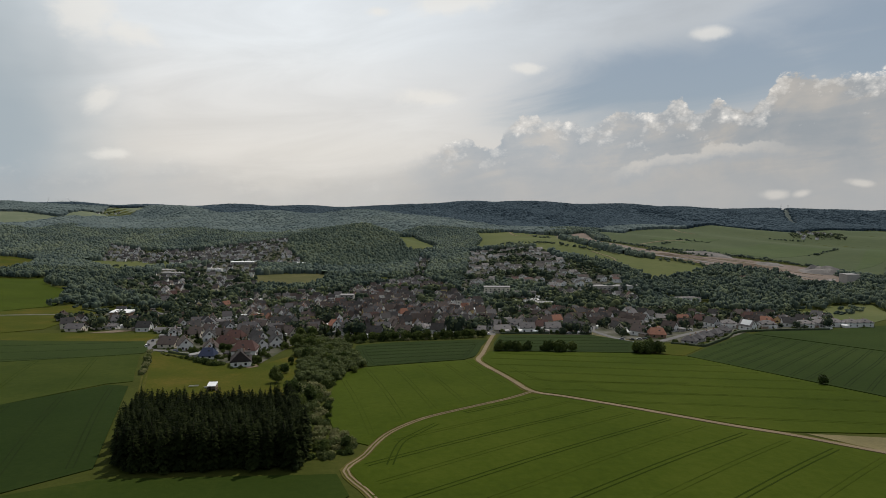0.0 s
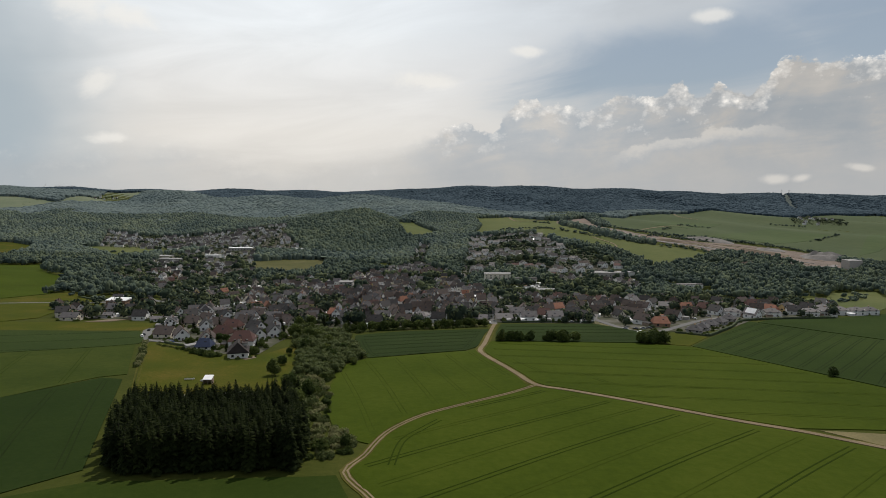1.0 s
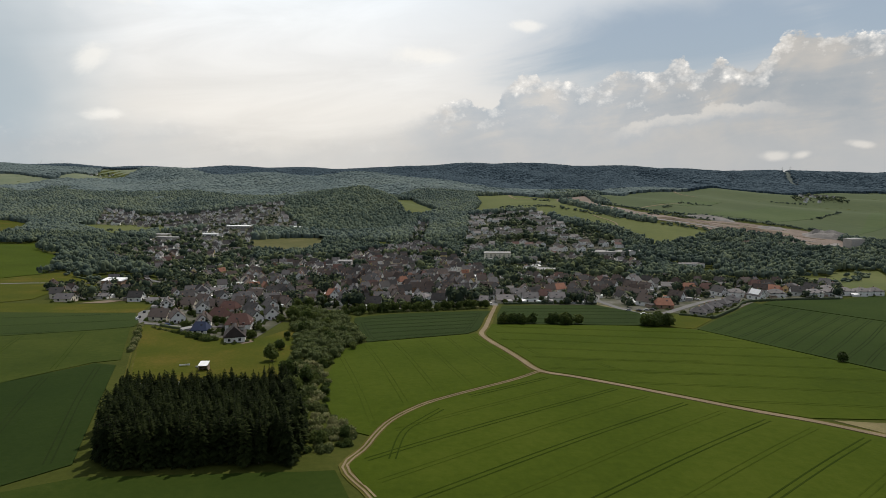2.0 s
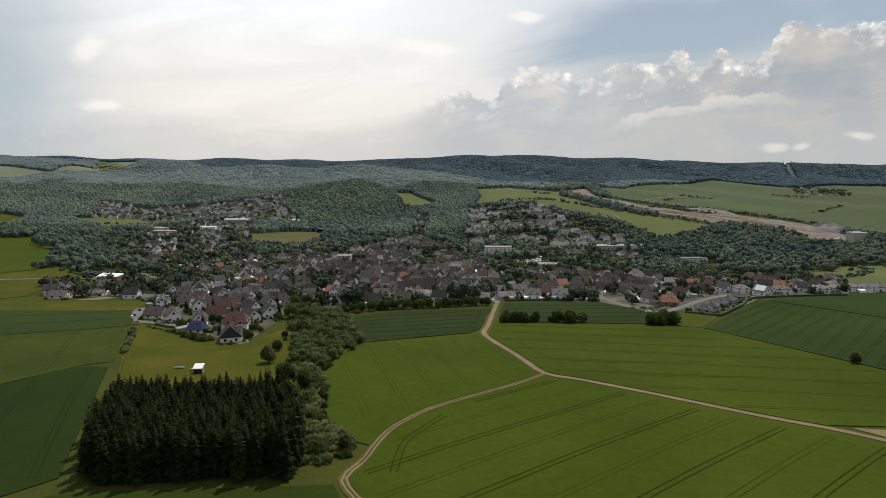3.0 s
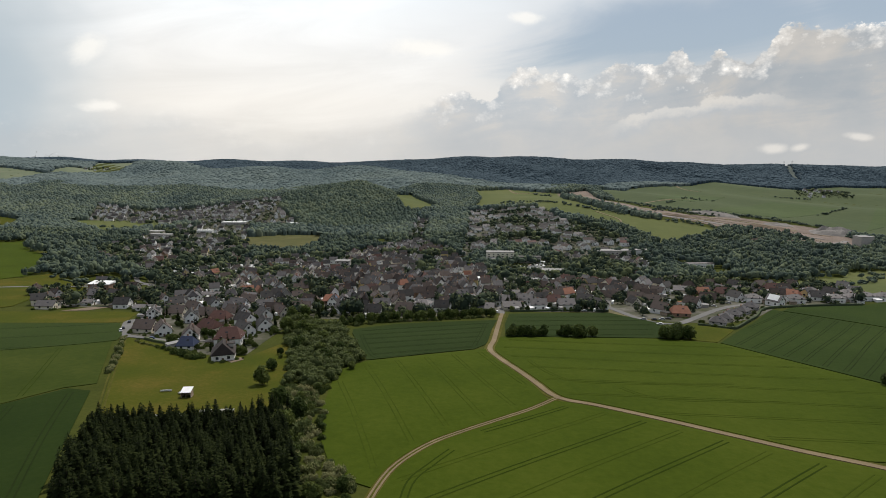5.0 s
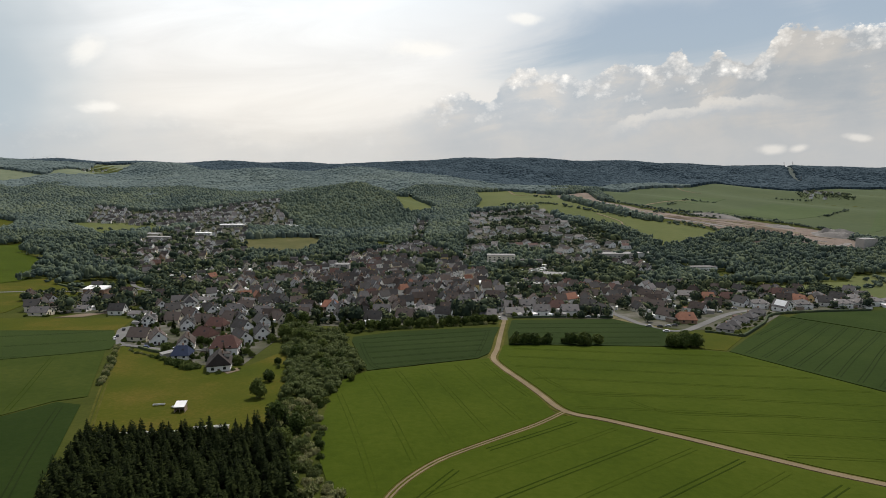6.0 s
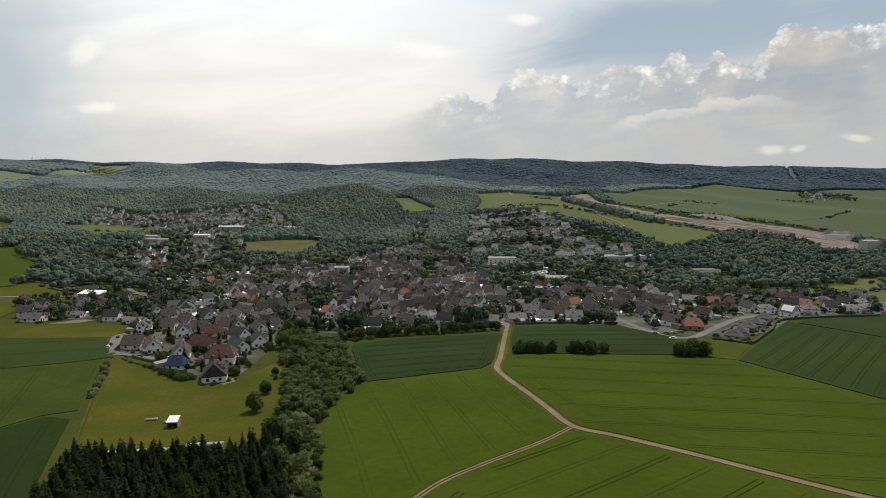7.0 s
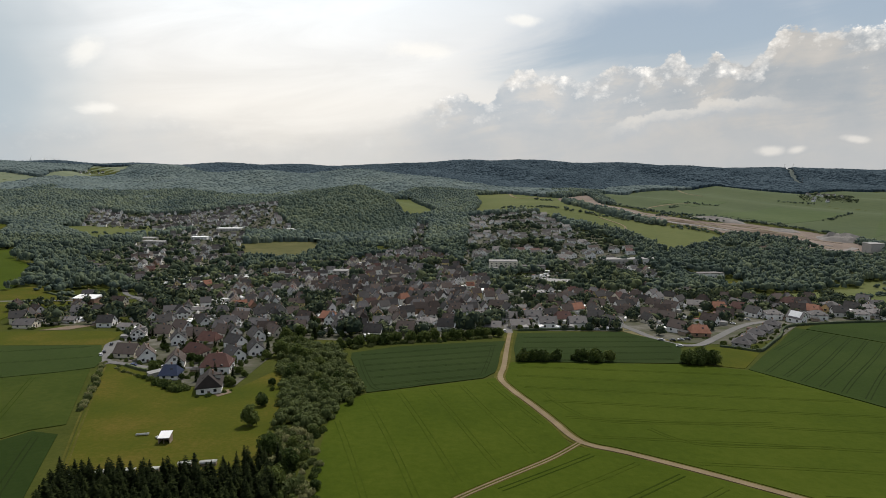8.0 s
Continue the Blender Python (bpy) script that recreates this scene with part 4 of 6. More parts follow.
# the overgrown strip beside it
STRIP = [(-108, 445), (-67, 413), (-43, 330), (-48, 318), (-51, 305), (-51, 288), (-48, 255), (-44, 232), (-38, 212), (-30, 200), (-29, 188), (-40, 181), (-46, 205), (-62, 240), (-69, 275), (-78, 326), (-94, 387)]
strip = scatter(STRIP, 3.7, RNG, 0.45, 0.3)
for x, y in strip[strip[:, 1] < 285]:
    big = RNG.random() < 0.08
    put(OAKS if big else SHRUBS, x, y, RNG.uniform(0.45, 0.65) if big else RNG.uniform(0.6, 1.15), group="plants of the hedge strip", label="bushy young tree in the overgrown hedge strip" if big else "")
strip = strip[strip[:, 1] >= 285]


def row_of(kinds, line, gap, low, high, group, label, spread=0.6):
    p = rounded(line)
    d = np.concatenate([[0], np.cumsum(np.hypot(*np.diff(p, axis=0).T))])
    for s in np.arange(0, d[-1], gap):
        put(kinds, np.interp(s, d, p[:, 0]) + RNG.normal() * spread, np.interp(s, d, p[:, 1]) + RNG.normal() * spread, RNG.uniform(low, high), group=group, label=label)


row_of(OAKS, [(34, 388), (45, 388), (57, 387)], 2.4, 0.45, 1.0, "trees of the field copse", "dark leafy tree in a small field copse", 1.2)
row_of(OAKS, [(65, 388), (75, 387), (84, 386)], 2.4, 0.45, 1.15, "trees of the field copse", "dark leafy tree in a small field copse", 1.2)
row_of(OAKS, [(125, 383), (129, 386), (134, 385), (131, 382), (137, 383), (140, 382)], 1.8, 0.7, 1.25, "trees of the field clump", "dark dense tree in a clump at a field corner", 2.0)
row_of(SHRUBS, [(-187, 384), (-170, 346), (-153, 304)], 3.0, 0.5, 0.95, "bushes along the grassy track", "small bush beside the grassy track")
row_of(OAKS, [(-66, 416), (-52, 426), (-34, 434), (-12, 439), (10, 447), (31, 456)], 3.0, 0.6, 1.0, "trees of the town hedge", "round leafy tree in the hedge below the town", 1.5)
row_of(SHRUBS, [(-60, 418), (-34, 431), (-12, 436), (10, 443), (28, 451)], 3.5, 0.7, 1.1, "bushes of the town hedge", "rounded bush in the hedge below the town", 1.2)
row_of(SHRUBS, [(-152, 354), (-142, 349), (-130, 341), (-122, 336)], 3.0, 0.5, 0.9, "bushes of the garden edge", "garden bush at the edge of the meadow", 1.5)
row_of(SHRUBS, [(-176, 376), (-168, 366), (-156, 358)], 3.0, 0.4, 0.6, "bushes of the garden edge", "low hedge bush beside the lane")
row_of(SHRUBS, [(180, 414), (198, 434), (216, 456), (240, 489), (276, 502)], 2.2, 0.35, 0.45, "bushes of the estate hedge", "clipped green hedge bush round new gardens", 0.2)
row_of(OAKS, [(-83, 322), (-88, 337), (-86, 352)], 11.0, 0.3, 0.5, "young meadow trees", "young tree on the mown meadow", 2.0)
put(OAKS, 186, 292, 0.7, label="single dark tree at the edge of two fields")
for x, y, size in ((-80, 358, 0.9), (-79, 387, 0.95), (-70, 372, 0.8), (-58, 324, 0.75), (-46, 313, 0.5), (-82, 312, 0.7), (-66, 345, 0.7)):
    put(OAKS, x, y, size, group="trees of the hedge strip", label="large round tree in the overgrown strip")
for x, y in ((-67, 244), (-64, 246), (-69, 240), (-61, 241)):
    put(SPRUCES, x, y, 0.75, group="spruces of the plantation")
for x, y, size in ((-129, 334, 1.5), (-126, 332, 1.3), (-123, 334, 1.1), (-140, 343, 1.5), (-136, 341, 1.4), (-146, 350, 1.1), (-132, 337, 1.6)):
    put(SHRUBS, x, y, size, i=0, group="bushes round the corner house", label="dark bush beside a white house")
put(OAKS, -80, 289, 1.05, label="round dark bush on the mown meadow")
put(SHRUBS, -53, 237, 2.0, i=1, label="large grey-green willow bush in the overgrown strip")
put(OAKS, -32, 196, 0.55, label="round bush beside the curving track")
put(OAKS, -38, 190, 0.6, label="round bush beside the curving track")
for x, y, size in ((-97, 452, 1.1), (-104, 440, 1.2), (-92, 425, 0.9), (-96, 398, 1.25), (-86, 392, 1.1), (-80, 350, 0.9), (-62, 330, 0.9), (-56, 345, 0.85), (-50, 328, 0.7), (-66, 262, 1.0), (-56, 250, 1.0), (-58, 236, 1.1)):
    put(OAKS, x, y, size, group="trees of the hedge strip", label="large round tree in the overgrown strip")
for x, y in ((-63, 248), (-68, 246), (-70, 250), (-60, 252)):
    put(SPRUCES, x, y, 0.6, group="spruces of the plantation")

# ---- buildings ----
def gable_house(w, l, eaves, rise, wall, roof, detail, hip=0.0):
    """A house with a pitched roof: its ridge runs along y."""
    root = new("house")
    tagged(root, "%s house with a %s tiled roof" % ({"brick": "brown brick"}.get(wall, wall + " rendered"), roof), "house")
    hw, hl = w / 2, l / 2
    bm = bmesh.new()
    lo = [bm.verts.new((x, y, -1.5)) for x, y in ((-hw, -hl), (hw, -hl), (hw, hl), (-hw, hl))]
    up = [bm.verts.new((x, y, eaves)) for x, y in ((-hw, -hl), (hw, -hl), (hw, hl), (-hw, hl))]
    tops = [bm.verts.new((0, y, eaves + rise * 0.97)) for y in (-hl, hl)] if hip == 0 else []
    for i in range(4):
        j = (i + 1) % 4
        extra = [tops[0]] if tops and i == 0 else [tops[1]] if tops and i == 2 else []
        bm.faces.new([lo[i], lo[j], up[j], *extra, up[i]])
    part("wall", bm, WALLS[wall], root)
    # roof with thickness
    o, th = 0.5, 0.28
    slope = rise / hw
    bm = bmesh.new()
    ex, ey, ez = hw + o, hl + o, eaves - o * slope
    prof = ((-ex, ez), (0, eaves + rise), (ex, ez))
    inset = hip * hw
    rings = []
    for lift in (0.0, th):
        ring = []
        for y in (-ey, ey):
            for k, (x, z) in enumerate(prof):
                yy = y + (inset if y < 0 else -inset) if k == 1 else y
                ring.append(bm.verts.new((x, yy, z + lift)))
        rings.append(ring)
    a, b = rings
    for r_, flip in ((b, False), (a, True)):
        for q in ((0, 1, 4, 3), (1, 2, 5, 4)):
            vs = [r_[i] for i in q]
            bm.faces.new(vs[::-1] if not flip else vs)
        if hip:
            for q in ((0, 2, 1), (3, 4, 5)):
                bm.faces.new([r_[i] for i in q])
    for q in ((0, 1), (1, 2), (2, 5), (5, 4), (4, 3), (3, 0)) if not hip else ((0, 2), (2, 5), (5, 3), (3, 0)):
        bm.faces.new((a[q[0]], a[q[1]], b[q[1]], b[q[0]]))
    bmesh.ops.recalc_face_normals(bm, faces=bm.faces[:])
    rf = part("roof", bm, ROOFS[roof], root)
    bm = bmesh.new()
    box(bm, hw * 0.25, -0.35, eaves + rise * 0.5, hw * 0.25 + 0.6, 0.35, eaves + rise + 0.8)
    box(bm, hw * 0.25 - 0.06, -0.41, eaves + rise + 0.8, hw * 0.25 + 0.66, 0.41, eaves + rise + 0.9)
    part("chimney", bm, WALLS["brick"], root)
    if detail:
        pane = window_mesh()
        spots = []
        for z in (1.5, 4.1) if eaves > 4.5 else (1.5,):
            for x in (-hw * 0.5, hw * 0.5):
                spots += [(x, -hl, z, 0), (x, hl, z, 180)]
            for y in (-hl * 0.5, hl * 0.45):
                spots += [(hw, y, z, 90), (-hw, y, z, -90)]
        if not hip:
            spots += [(0, -hl, eaves + 0.9, 0), (0, hl, eaves + 0.9, 180)]
        for x, y, z, turn in spots:
            wdw = part_of("window", pane, None, root)
            wdw.matrix_basis = pose(x, y, z, 0, 0, turn)
        bm = bmesh.new()
        box(bm, -0.55, -hl - 0.06, -0.1, 0.55, -hl + 0.05, 2.1)
        part("door", bm, DOORM, root)
    else:
        for x, y, z, turn in ((0, -hl, eaves * 0.62, 0), (0, hl, eaves * 0.62, 180), (hw, 0.2 * l, 1.6, 90), (-hw, -0.2 * l, 1.6, -90)):
            wdw = part_of("window", window_mesh(), None, root)
            wdw.matrix_basis = pose(x, y, z, 0, 0, turn)
            wdw.scale = (1.5, 1, 1)
    if detail:
        lean = math.degrees(math.atan(slope))
        spots = [(-1, -0.25, 0.45), (1, -0.2, 0.4)] if eaves < 4.5 else [(-1, 0.1, 0.5)]
        for side, fy, fx in spots:
            bm = bmesh.new()
            box(bm, -0.45, -0.65, 0.0, 0.45, 0.65, 0.09)
            sk = part("skylight", bm, GLASS, rf)
            sk.matrix_basis = Matrix.Translation((side * hw * fx, hl * fy, eaves + rise * (1 - fx) + th)) @ pose(0, 0, 0, 0, side * lean, 0)
        if (wall, roof) in (("white", "dark grey"), ("cream", "brown")) and hip == 0:
            bm = bmesh.new()
            box(bm, -1.6, -2.4, 0.02, 1.6, 2.4, 0.14)
            so = part("solar_panel", bm, SOLAR, rf)
            so.matrix_basis = Matrix.Translation((hw * 0.5, hl * 0.35, eaves + rise * 0.5 + th)) @ pose(0, 0, 0, 0, lean, 0)
    if detail > 1:
        bm = bmesh.new()
        dx = hw * 0.45
        dz = eaves + rise * (1 - dx / hw)
        box(bm, dx, -1.4, dz - 0.6, dx + hw * 0.5, 1.4, dz + 1.0)
        d = part("dormer", bm, WALLS["grey"], root)
        bm = bmesh.new()
        box(bm, dx - hw * 0.25, -1.7, dz + 1.0, dx + hw * 0.5 + 0.3, 1.7, dz + 1.18)
        part("dormer_roof", bm, ROOFS[roof], d)
        wdw = part_of("window", window_mesh(), None, d)
        wdw.matrix_basis = pose(dx + hw * 0.5, 0, dz - 0.3, 0, 0, 90)
    return root


WINDOW = []


def window_mesh():
    """A window seen from -y: a white frame round dark glass."""
    if not WINDOW:
        bm = bmesh.new()
        box(bm, -0.65, -0.09, 0, 0.65, 0.02, 1.4)
        bm.faces.ensure_lookup_table()
        front = bm.faces[2]
        bmesh.ops.inset_region(bm, faces=[front], thickness=0.12, depth=-0.05)
        front.material_index = 1
        me = bpy.data.meshes.new("window")
        bm.to_mesh(me)
        bm.free()
        me.materials.append(PVC)
        me.materials.append(GLASS)
        WINDOW.append(me)
    return WINDOW[0]


HOUSES = {}


def house_at(x, y, turn, kind, group):
    """A house of a kind, built once and then copied."""
    m = pose(x, y, float(height(x, y)), 0, 0, turn)
    if kind in HOUSES:
        t = copy_thing(HOUSES[kind], m)
    else:
        t = HOUSES[kind] = gable_house(*kind)
        t.matrix_basis = m
    return tagged(t, group=group)


TOWN = [(-213, 453), (-265, 587), (-325, 700), (-351, 895), (-264, 861), (-123, 981), (-41, 1103), (13, 965), (31, 821), (62, 777), (165, 886), (277, 878), (269, 775), (179, 627), (114, 472), (43, 475), (34, 465), (-56, 437), (-101, 447), (-102, 387), (-103, 340), (-123, 340), (-142, 357), (-187, 390)]
RIGHT_TOWN = [(118, 473), (169, 627), (235, 674), (298, 651), (393, 620), (335, 520), (257, 503), (216, 455), (181, 430), (146, 436)]
LEFT_TOWN = [(-310, 491), (-368, 576), (-345, 634), (-306, 628), (-238, 500)]
HILL_TOWN = [(28, 912), (65, 1464), (222, 1403), (230, 1153), (280, 1015), (275, 894), (165, 886), (100, 986)]
FAR_TOWN = [(-813, 1445), (-915, 1677), (-520, 1690), (-400, 1600), (-365, 1430), (-265, 1250), (-395, 1282), (-579, 1371)]
WORKS = [(-514, 1070), (-570, 1248), (-452, 1423), (-384, 1281), (-351, 1109), (-428, 1019)]
VALE_TOWN = [(-64, 869), (-61, 1107), (-56, 1389), (-25, 1376), (-32, 1100), (-4, 915)]
KINDS = {
    "A": (8.5, 11, 4.2, 4.2, "white", "dark grey", 2, 0.0), "B": (8.5, 11, 4.2, 4.2, "white", "brown", 1, 0.0),
    "C": (11, 14, 4.6, 4.8, "white", "red", 2, 0.6), "D": (8.6, 9.8, 2.9, 2.6, "grey", "slate", 1, 0.9),
    "E": (8.5, 12, 4.6, 3.6, "white", "grey", 2, 0.0), "F": (8.5, 12, 4.6, 3.8, "yellow", "brown", 1, 0.0),
    "G": (10.5, 13, 3.9, 4.7, "white", "dark brown", 2, 0.5), "H": (10, 12, 4.8, 2.4, "white", "grey", 1, 0.9),
    "K": (9, 12, 3.4, 4.2, "cream", "brown", 1, 0.0), "L": (8, 16, 2.8, 1.6, "white", "grey", 1, 0.0),
    "N": (7.5, 8.5, 3.0, 3.7, "white", "blue", 1, 0.5), "O": (9.5, 12, 3.6, 4.0, "brick", "orange", 1, 0.4),
    "P": (10, 13, 3.2, 3.0, "cream", "grey", 1, 0.0), "R": (9, 12, 3.8, 4.2, "cream", "red", 1, 0.4),
    "S": (9, 11, 4.2, 4.4, "white", "grey", 1, 0.0), "Y": (9, 13, 7.0, 3.2, "yellow", "brown", 1, 0.0),
}
MEADOW_CORNER = [(-112, 334, 12, "G"), (-120, 366, 100, "C"), (-138, 354, 80, "N"), (-145, 376, 15, "B"), (-167, 390, 30, "B"), (-181, 399, 80, "K"), (-199, 448, 20, "E"), (-188, 458, 85, "K"), (-143, 398, 60, "R"), (-148, 431, 80, "R"), (-168, 434, 20, "A"), (-119, 388, 40, "A"),
                 (-129, 421, 50, "A"), (-112, 404, 30, "A"), (-163, 449, 80, "K"), (-182, 473, 70, "B"), (-147, 455, 60, "B"), (-175, 494, 30, "A"), (-157, 494, 80, "E"), (-157, 520, 85, "K"), (-123, 442, 30, "A"), (-124, 471, 80, "K")]
WEST_ROW = [(-294, 484, 90, "P"), (-319, 534, 60, "B"), (-281, 507, 92, "L"), (-244, 494, 88, "A"), (-309, 572, 30, "K"), (-275, 543, 80, "A"), (-222, 484, 90, "L"), (-258, 545, 50, "K"), (-225, 520, 40, "B"), (-255, 591, 70, "K"), (-290, 600, 80, "K"), (-205, 508, 30, "A"), (-213, 548, 50, "A"), (-204, 566, 85, "L")]
HEDGE_ROW = [(-116, 459, 50, "K"), (-104, 470, 92, "F"), (-133, 482, 80, "E"), (-75, 470, 30, "A"), (-63, 476, 88, "A"), (-51, 454, 85, "A"), (-48, 486, 88, "E"), (-17, 488, 70, "H"), (-91, 517, 92, "O"), (-78, 543, 90, "L"), (-128, 577, 88, "Y"),
             (1, 500, 80, "K"), (19, 490, 86, "A"), (29, 539, 90, "L"), (28, 478, 80, "P"), (-164, 548, 70, "P"), (-108, 519, 60, "K"), (-141, 453, 30, "A"), (-30, 468, 70, "K"), (-42, 541, 20, "K"), (-56, 528, 10, "F"), (-3, 474, 80, "A")]
FIELD_ROW = [(43, 507, 88, "E"), (48, 486, 92, "P"), (62, 514, 88, "E"), (68, 486, 88, "E"), (84, 509, 90, "R"), (89, 487, 88, "E"), (109, 513, 70, "A"), (114, 487, 30, "A"), (135, 538, 70, "K"), (88, 568, 80, "K"), (129, 581, 60, "K"), (64, 568, 90, "L"), (106, 567, 85, "K"), (158, 581, 50, "B"), (41, 575, 80, "K")]
LOWER_EAST = [(154, 471, 40, "B"), (163, 458, 80, "O"), (188, 498, 40, "B"), (213, 527, 60, "K"), (238, 556, 70, "R"), (223, 560, 80, "O"), (184, 560, 50, "B"), (155, 530, 70, "K"), (177, 580, 40, "K"), (212, 580, 80, "P"), (163, 514, 60, "K"), (172, 548, 80, "K")]
NEW_ESTATE = [(176, 428, 50, "D"), (188, 443, 140, "D"), (200, 457, 46, "D"), (214, 472, 136, "D"), (229, 490, 50, "D"), (238, 532, 30, "A"), (248, 523, 85, "H"), (258, 509, 30, "S"), (276, 566, 85, "D"), (282, 549, 70, "B"), (298, 587, 80, "R"), (294, 548, 40, "O"), (306, 582, 70, "G"), (281, 521, 80, "H"), (322, 569, 88, "H"), (308, 536, 70, "A"), (334, 559, 40, "A"), (316, 526, 85, "H"),
              (346, 556, 88, "H"), (334, 532, 85, "H"), (351, 540, 85, "H"), (365, 539, 88, "H"), (379, 542, 80, "H"), (259, 619, 60, "K"), (273, 606, 40, "A"), (266, 580, 80, "P"), (362, 571, 88, "E")]
WEST_TOWN = [(-512, 909), (-499, 1076), (-341, 1109), (-267, 872), (-351, 895), (-326, 708), (-363, 729)]
RIDGE_VILLAGE = [(1090, 1880), (1126, 1990), (1354, 2080), (1196, 1800)]
HILL_VILLAGE = [(-1560, 2600), (-1500, 2760), (-1400, 2700), (-1400, 2480)]
PARK = [(45, 790), (60, 700), (70, 690), (170, 700), (250, 760), (200, 850), (120, 870)]
taken = []
for street, group in ((MEADOW_CORNER, "houses at the meadow corner"), (WEST_ROW, "houses of the west row"), (HEDGE_ROW, "houses above the hedge"), (FIELD_ROW, "white houses beside the field"), (LOWER_EAST, "houses along the east street"), (NEW_ESTATE, "houses of the new estate")):
    for x, y, turn, kind in street:
        house_at(x, y, turn + RNG.normal() * 4, KINDS[kind], group)
        taken.append((x, y))

bushes = []
for x, y, turn, kind in MEADOW_CORNER + WEST_ROW + LOWER_EAST + NEW_ESTATE:
    for k in range(4):
        an, far = float(RNG.uniform(0, 6.283)), float(RNG.uniform(8.0, 10.5))
        px, py = x + math.cos(an) * far, y + math.sin(an) * far
        if min((px - h[0]) ** 2 + (py - h[1]) ** 2 for h in MEADOW_CORNER + WEST_ROW + LOWER_EAST + NEW_ESTATE) > 50:
            bushes.append((px, py, float(RNG.uniform(0.35, 0.85)), 1.0))
BUSHRNG = np.random.default_rng(77)
for x, y, turn, kind in MEADOW_CORNER + WEST_ROW + LOWER_EAST + NEW_ESTATE:
    for k in range(6):
        an, far = BUSHRNG.uniform(0, 6.283), BUSHRNG.uniform(7.6, 11.0)
        px, py = x + math.cos(an) * far, y + math.sin(an) * far
        if min((px - h[0]) ** 2 + (py - h[1]) ** 2 for h in MEADOW_CORNER + WEST_ROW + LOWER_EAST + NEW_ESTATE) > 52:
            bushes.append((float(px), float(py), float(BUSHRNG.uniform(0.3, 1.0)), 1.0))
joined("garden_bushes", [SHRUBS[0].data, SHRUBS[3].data], bushes, LEAF, "dark leafy bushes in the gardens of the nearer houses", "bushes")

# white sheet added to stand for sunlight glinting off this roof
panel = bmesh.new()
box(panel, -2.6, -4.2, 0.02, 2.6, 4.2, 0.12)
glint = part("bright_roof_sheet", panel, SHEET, HOUSES[KINDS["S"]])
glint.matrix_basis = Matrix.Translation((-2.3, 0, 4.2 + 2.3 + 0.3)) @ pose(0, 0, 0, 0, -math.degrees(math.atan(4.4 / 4.5)), 0)

# big plain buildings
def block(name, x, y, turn, w, l, h, wall, roof, label, storeys=1, tilt=0.0, category="building"):
    """A long building with a low roof, a parapet edge and rows of windows."""
    root = tagged(new(name), label, category)
    root.matrix_basis = pose(x, y, float(height(x, y)), 0, 0, turn)
    bm = bmesh.new()
    box(bm, -w / 2, -l / 2, -3, w / 2, l / 2, h)
    part("wall", bm, wall, root)
    bm = bmesh.new()
    v = box(bm, -w / 2 - 0.4, -l / 2 - 0.4, h, w / 2 + 0.4, l / 2 + 0.4, h + 0.5)
    for q in v[4:]:
        q.co.z += tilt * (q.co.x + w / 2)
    part("roof", bm, roof, root)
    n = max(2, int(l / 6))
    for s in range(storeys):
        for i in range(n):
            yy = -l / 2 + (i + 0.5) * l / n
            for x0, a in ((w / 2, 90), (-w / 2, -90)):
                wd = part_of("window", window_mesh(), None, root)
                wd.matrix_basis = pose(x0, yy, 1.1 + s * 2.9, 0, 0, a)
                wd.scale = (1.6, 1, 1)
    taken.extend((x + k * math.sin(radians(-turn)), y + k * math.cos(radians(turn))) for k in np.linspace(-l / 2, l / 2, max(2, int(l / 10))))
    taken.extend((x + k, y - w / 2 - 9) for k in (-l / 3, 0, l / 3))
    return root


block("supermarket_hall", 35, 679, 92, 10, 15, 4, WALLS["white"], SHEET, "low hall with a bright white roof in the town", category="hall")
block("works_hall", -505, 1140, 82, 14, 44, 5, WALLS["grey"], FLATROOF, "long low works hall with a pale flat roof", category="hall")
block("works_hall", -455, 1215, 88, 10, 30, 5, WALLS["white"], SHEET, "long low works hall with a white roof", category="hall")
block("works_hall", -432, 1315, 90, 14, 50, 5, WALLS["grey"], SHEET, "wide works hall with a bright white roof", category="hall")
block("works_hall", -540, 1180, 80, 18, 40, 6, WALLS["cream"], FLATROOF, "low works hall with a pale flat roof", category="hall")
block("works_hall", -300, 1290, 86, 10, 22, 5, WALLS["white"], SHEET, "low white hall beside houses", category="hall")
block("apartment_block", 76, 846, 88, 13, 36, 16, WALLS["cream"], FLATROOF, "five storey cream apartment block among trees", 5, category="apartments")
block("apartment_block", 62, 838, 178, 11, 16, 9, WALLS["grey"], FLATROOF, "three storey apartment wing among trees", 3, category="apartments")
block("apartment_block", 116, 850, 88, 11, 30, 8, WALLS["grey"], ROOFS["dark grey"], "long three storey block with a dark roof", 2, category="apartments")
block("school_hall", 121, 736, 76, 20, 34, 6, WALLS["grey"], FLATROOF, "low school hall with a wide pale roof", 1, 0.06, category="hall")
block("works_hall", 238, 884, 92, 16, 48, 8, WALLS["grey"], FLATROOF, "long grey industrial hall below the hill", 2, category="hall")
block("works_hall", 282, 890, 95, 12, 26, 7, WALLS["white"], FLATROOF, "white industrial hall below the hill", 1, category="hall")
block("works_hall", 330, 815, 95, 10, 34, 5, WALLS["white"], ROOFS["grey"], "long low white building beside trees", 1, category="hall")
block("town_house", -128, 815, 88, 12, 18, 9, WALLS["grey"], FLATROOF, "three storey pale block with a flat roof", 3, category="building")
block("quarry_plant", 722, 1075, 100, 18, 26, 17, WALLS["grey"], FLATROOF, "grey stone crushing plant at the quarry", 1, category="plant building")
block("farm_hall", -317, 598, 84, 10, 20, 5.5, WALLS["brick"], SHEET, "barn with a bright white roof beside the road", 1, 0.12, category="barn")
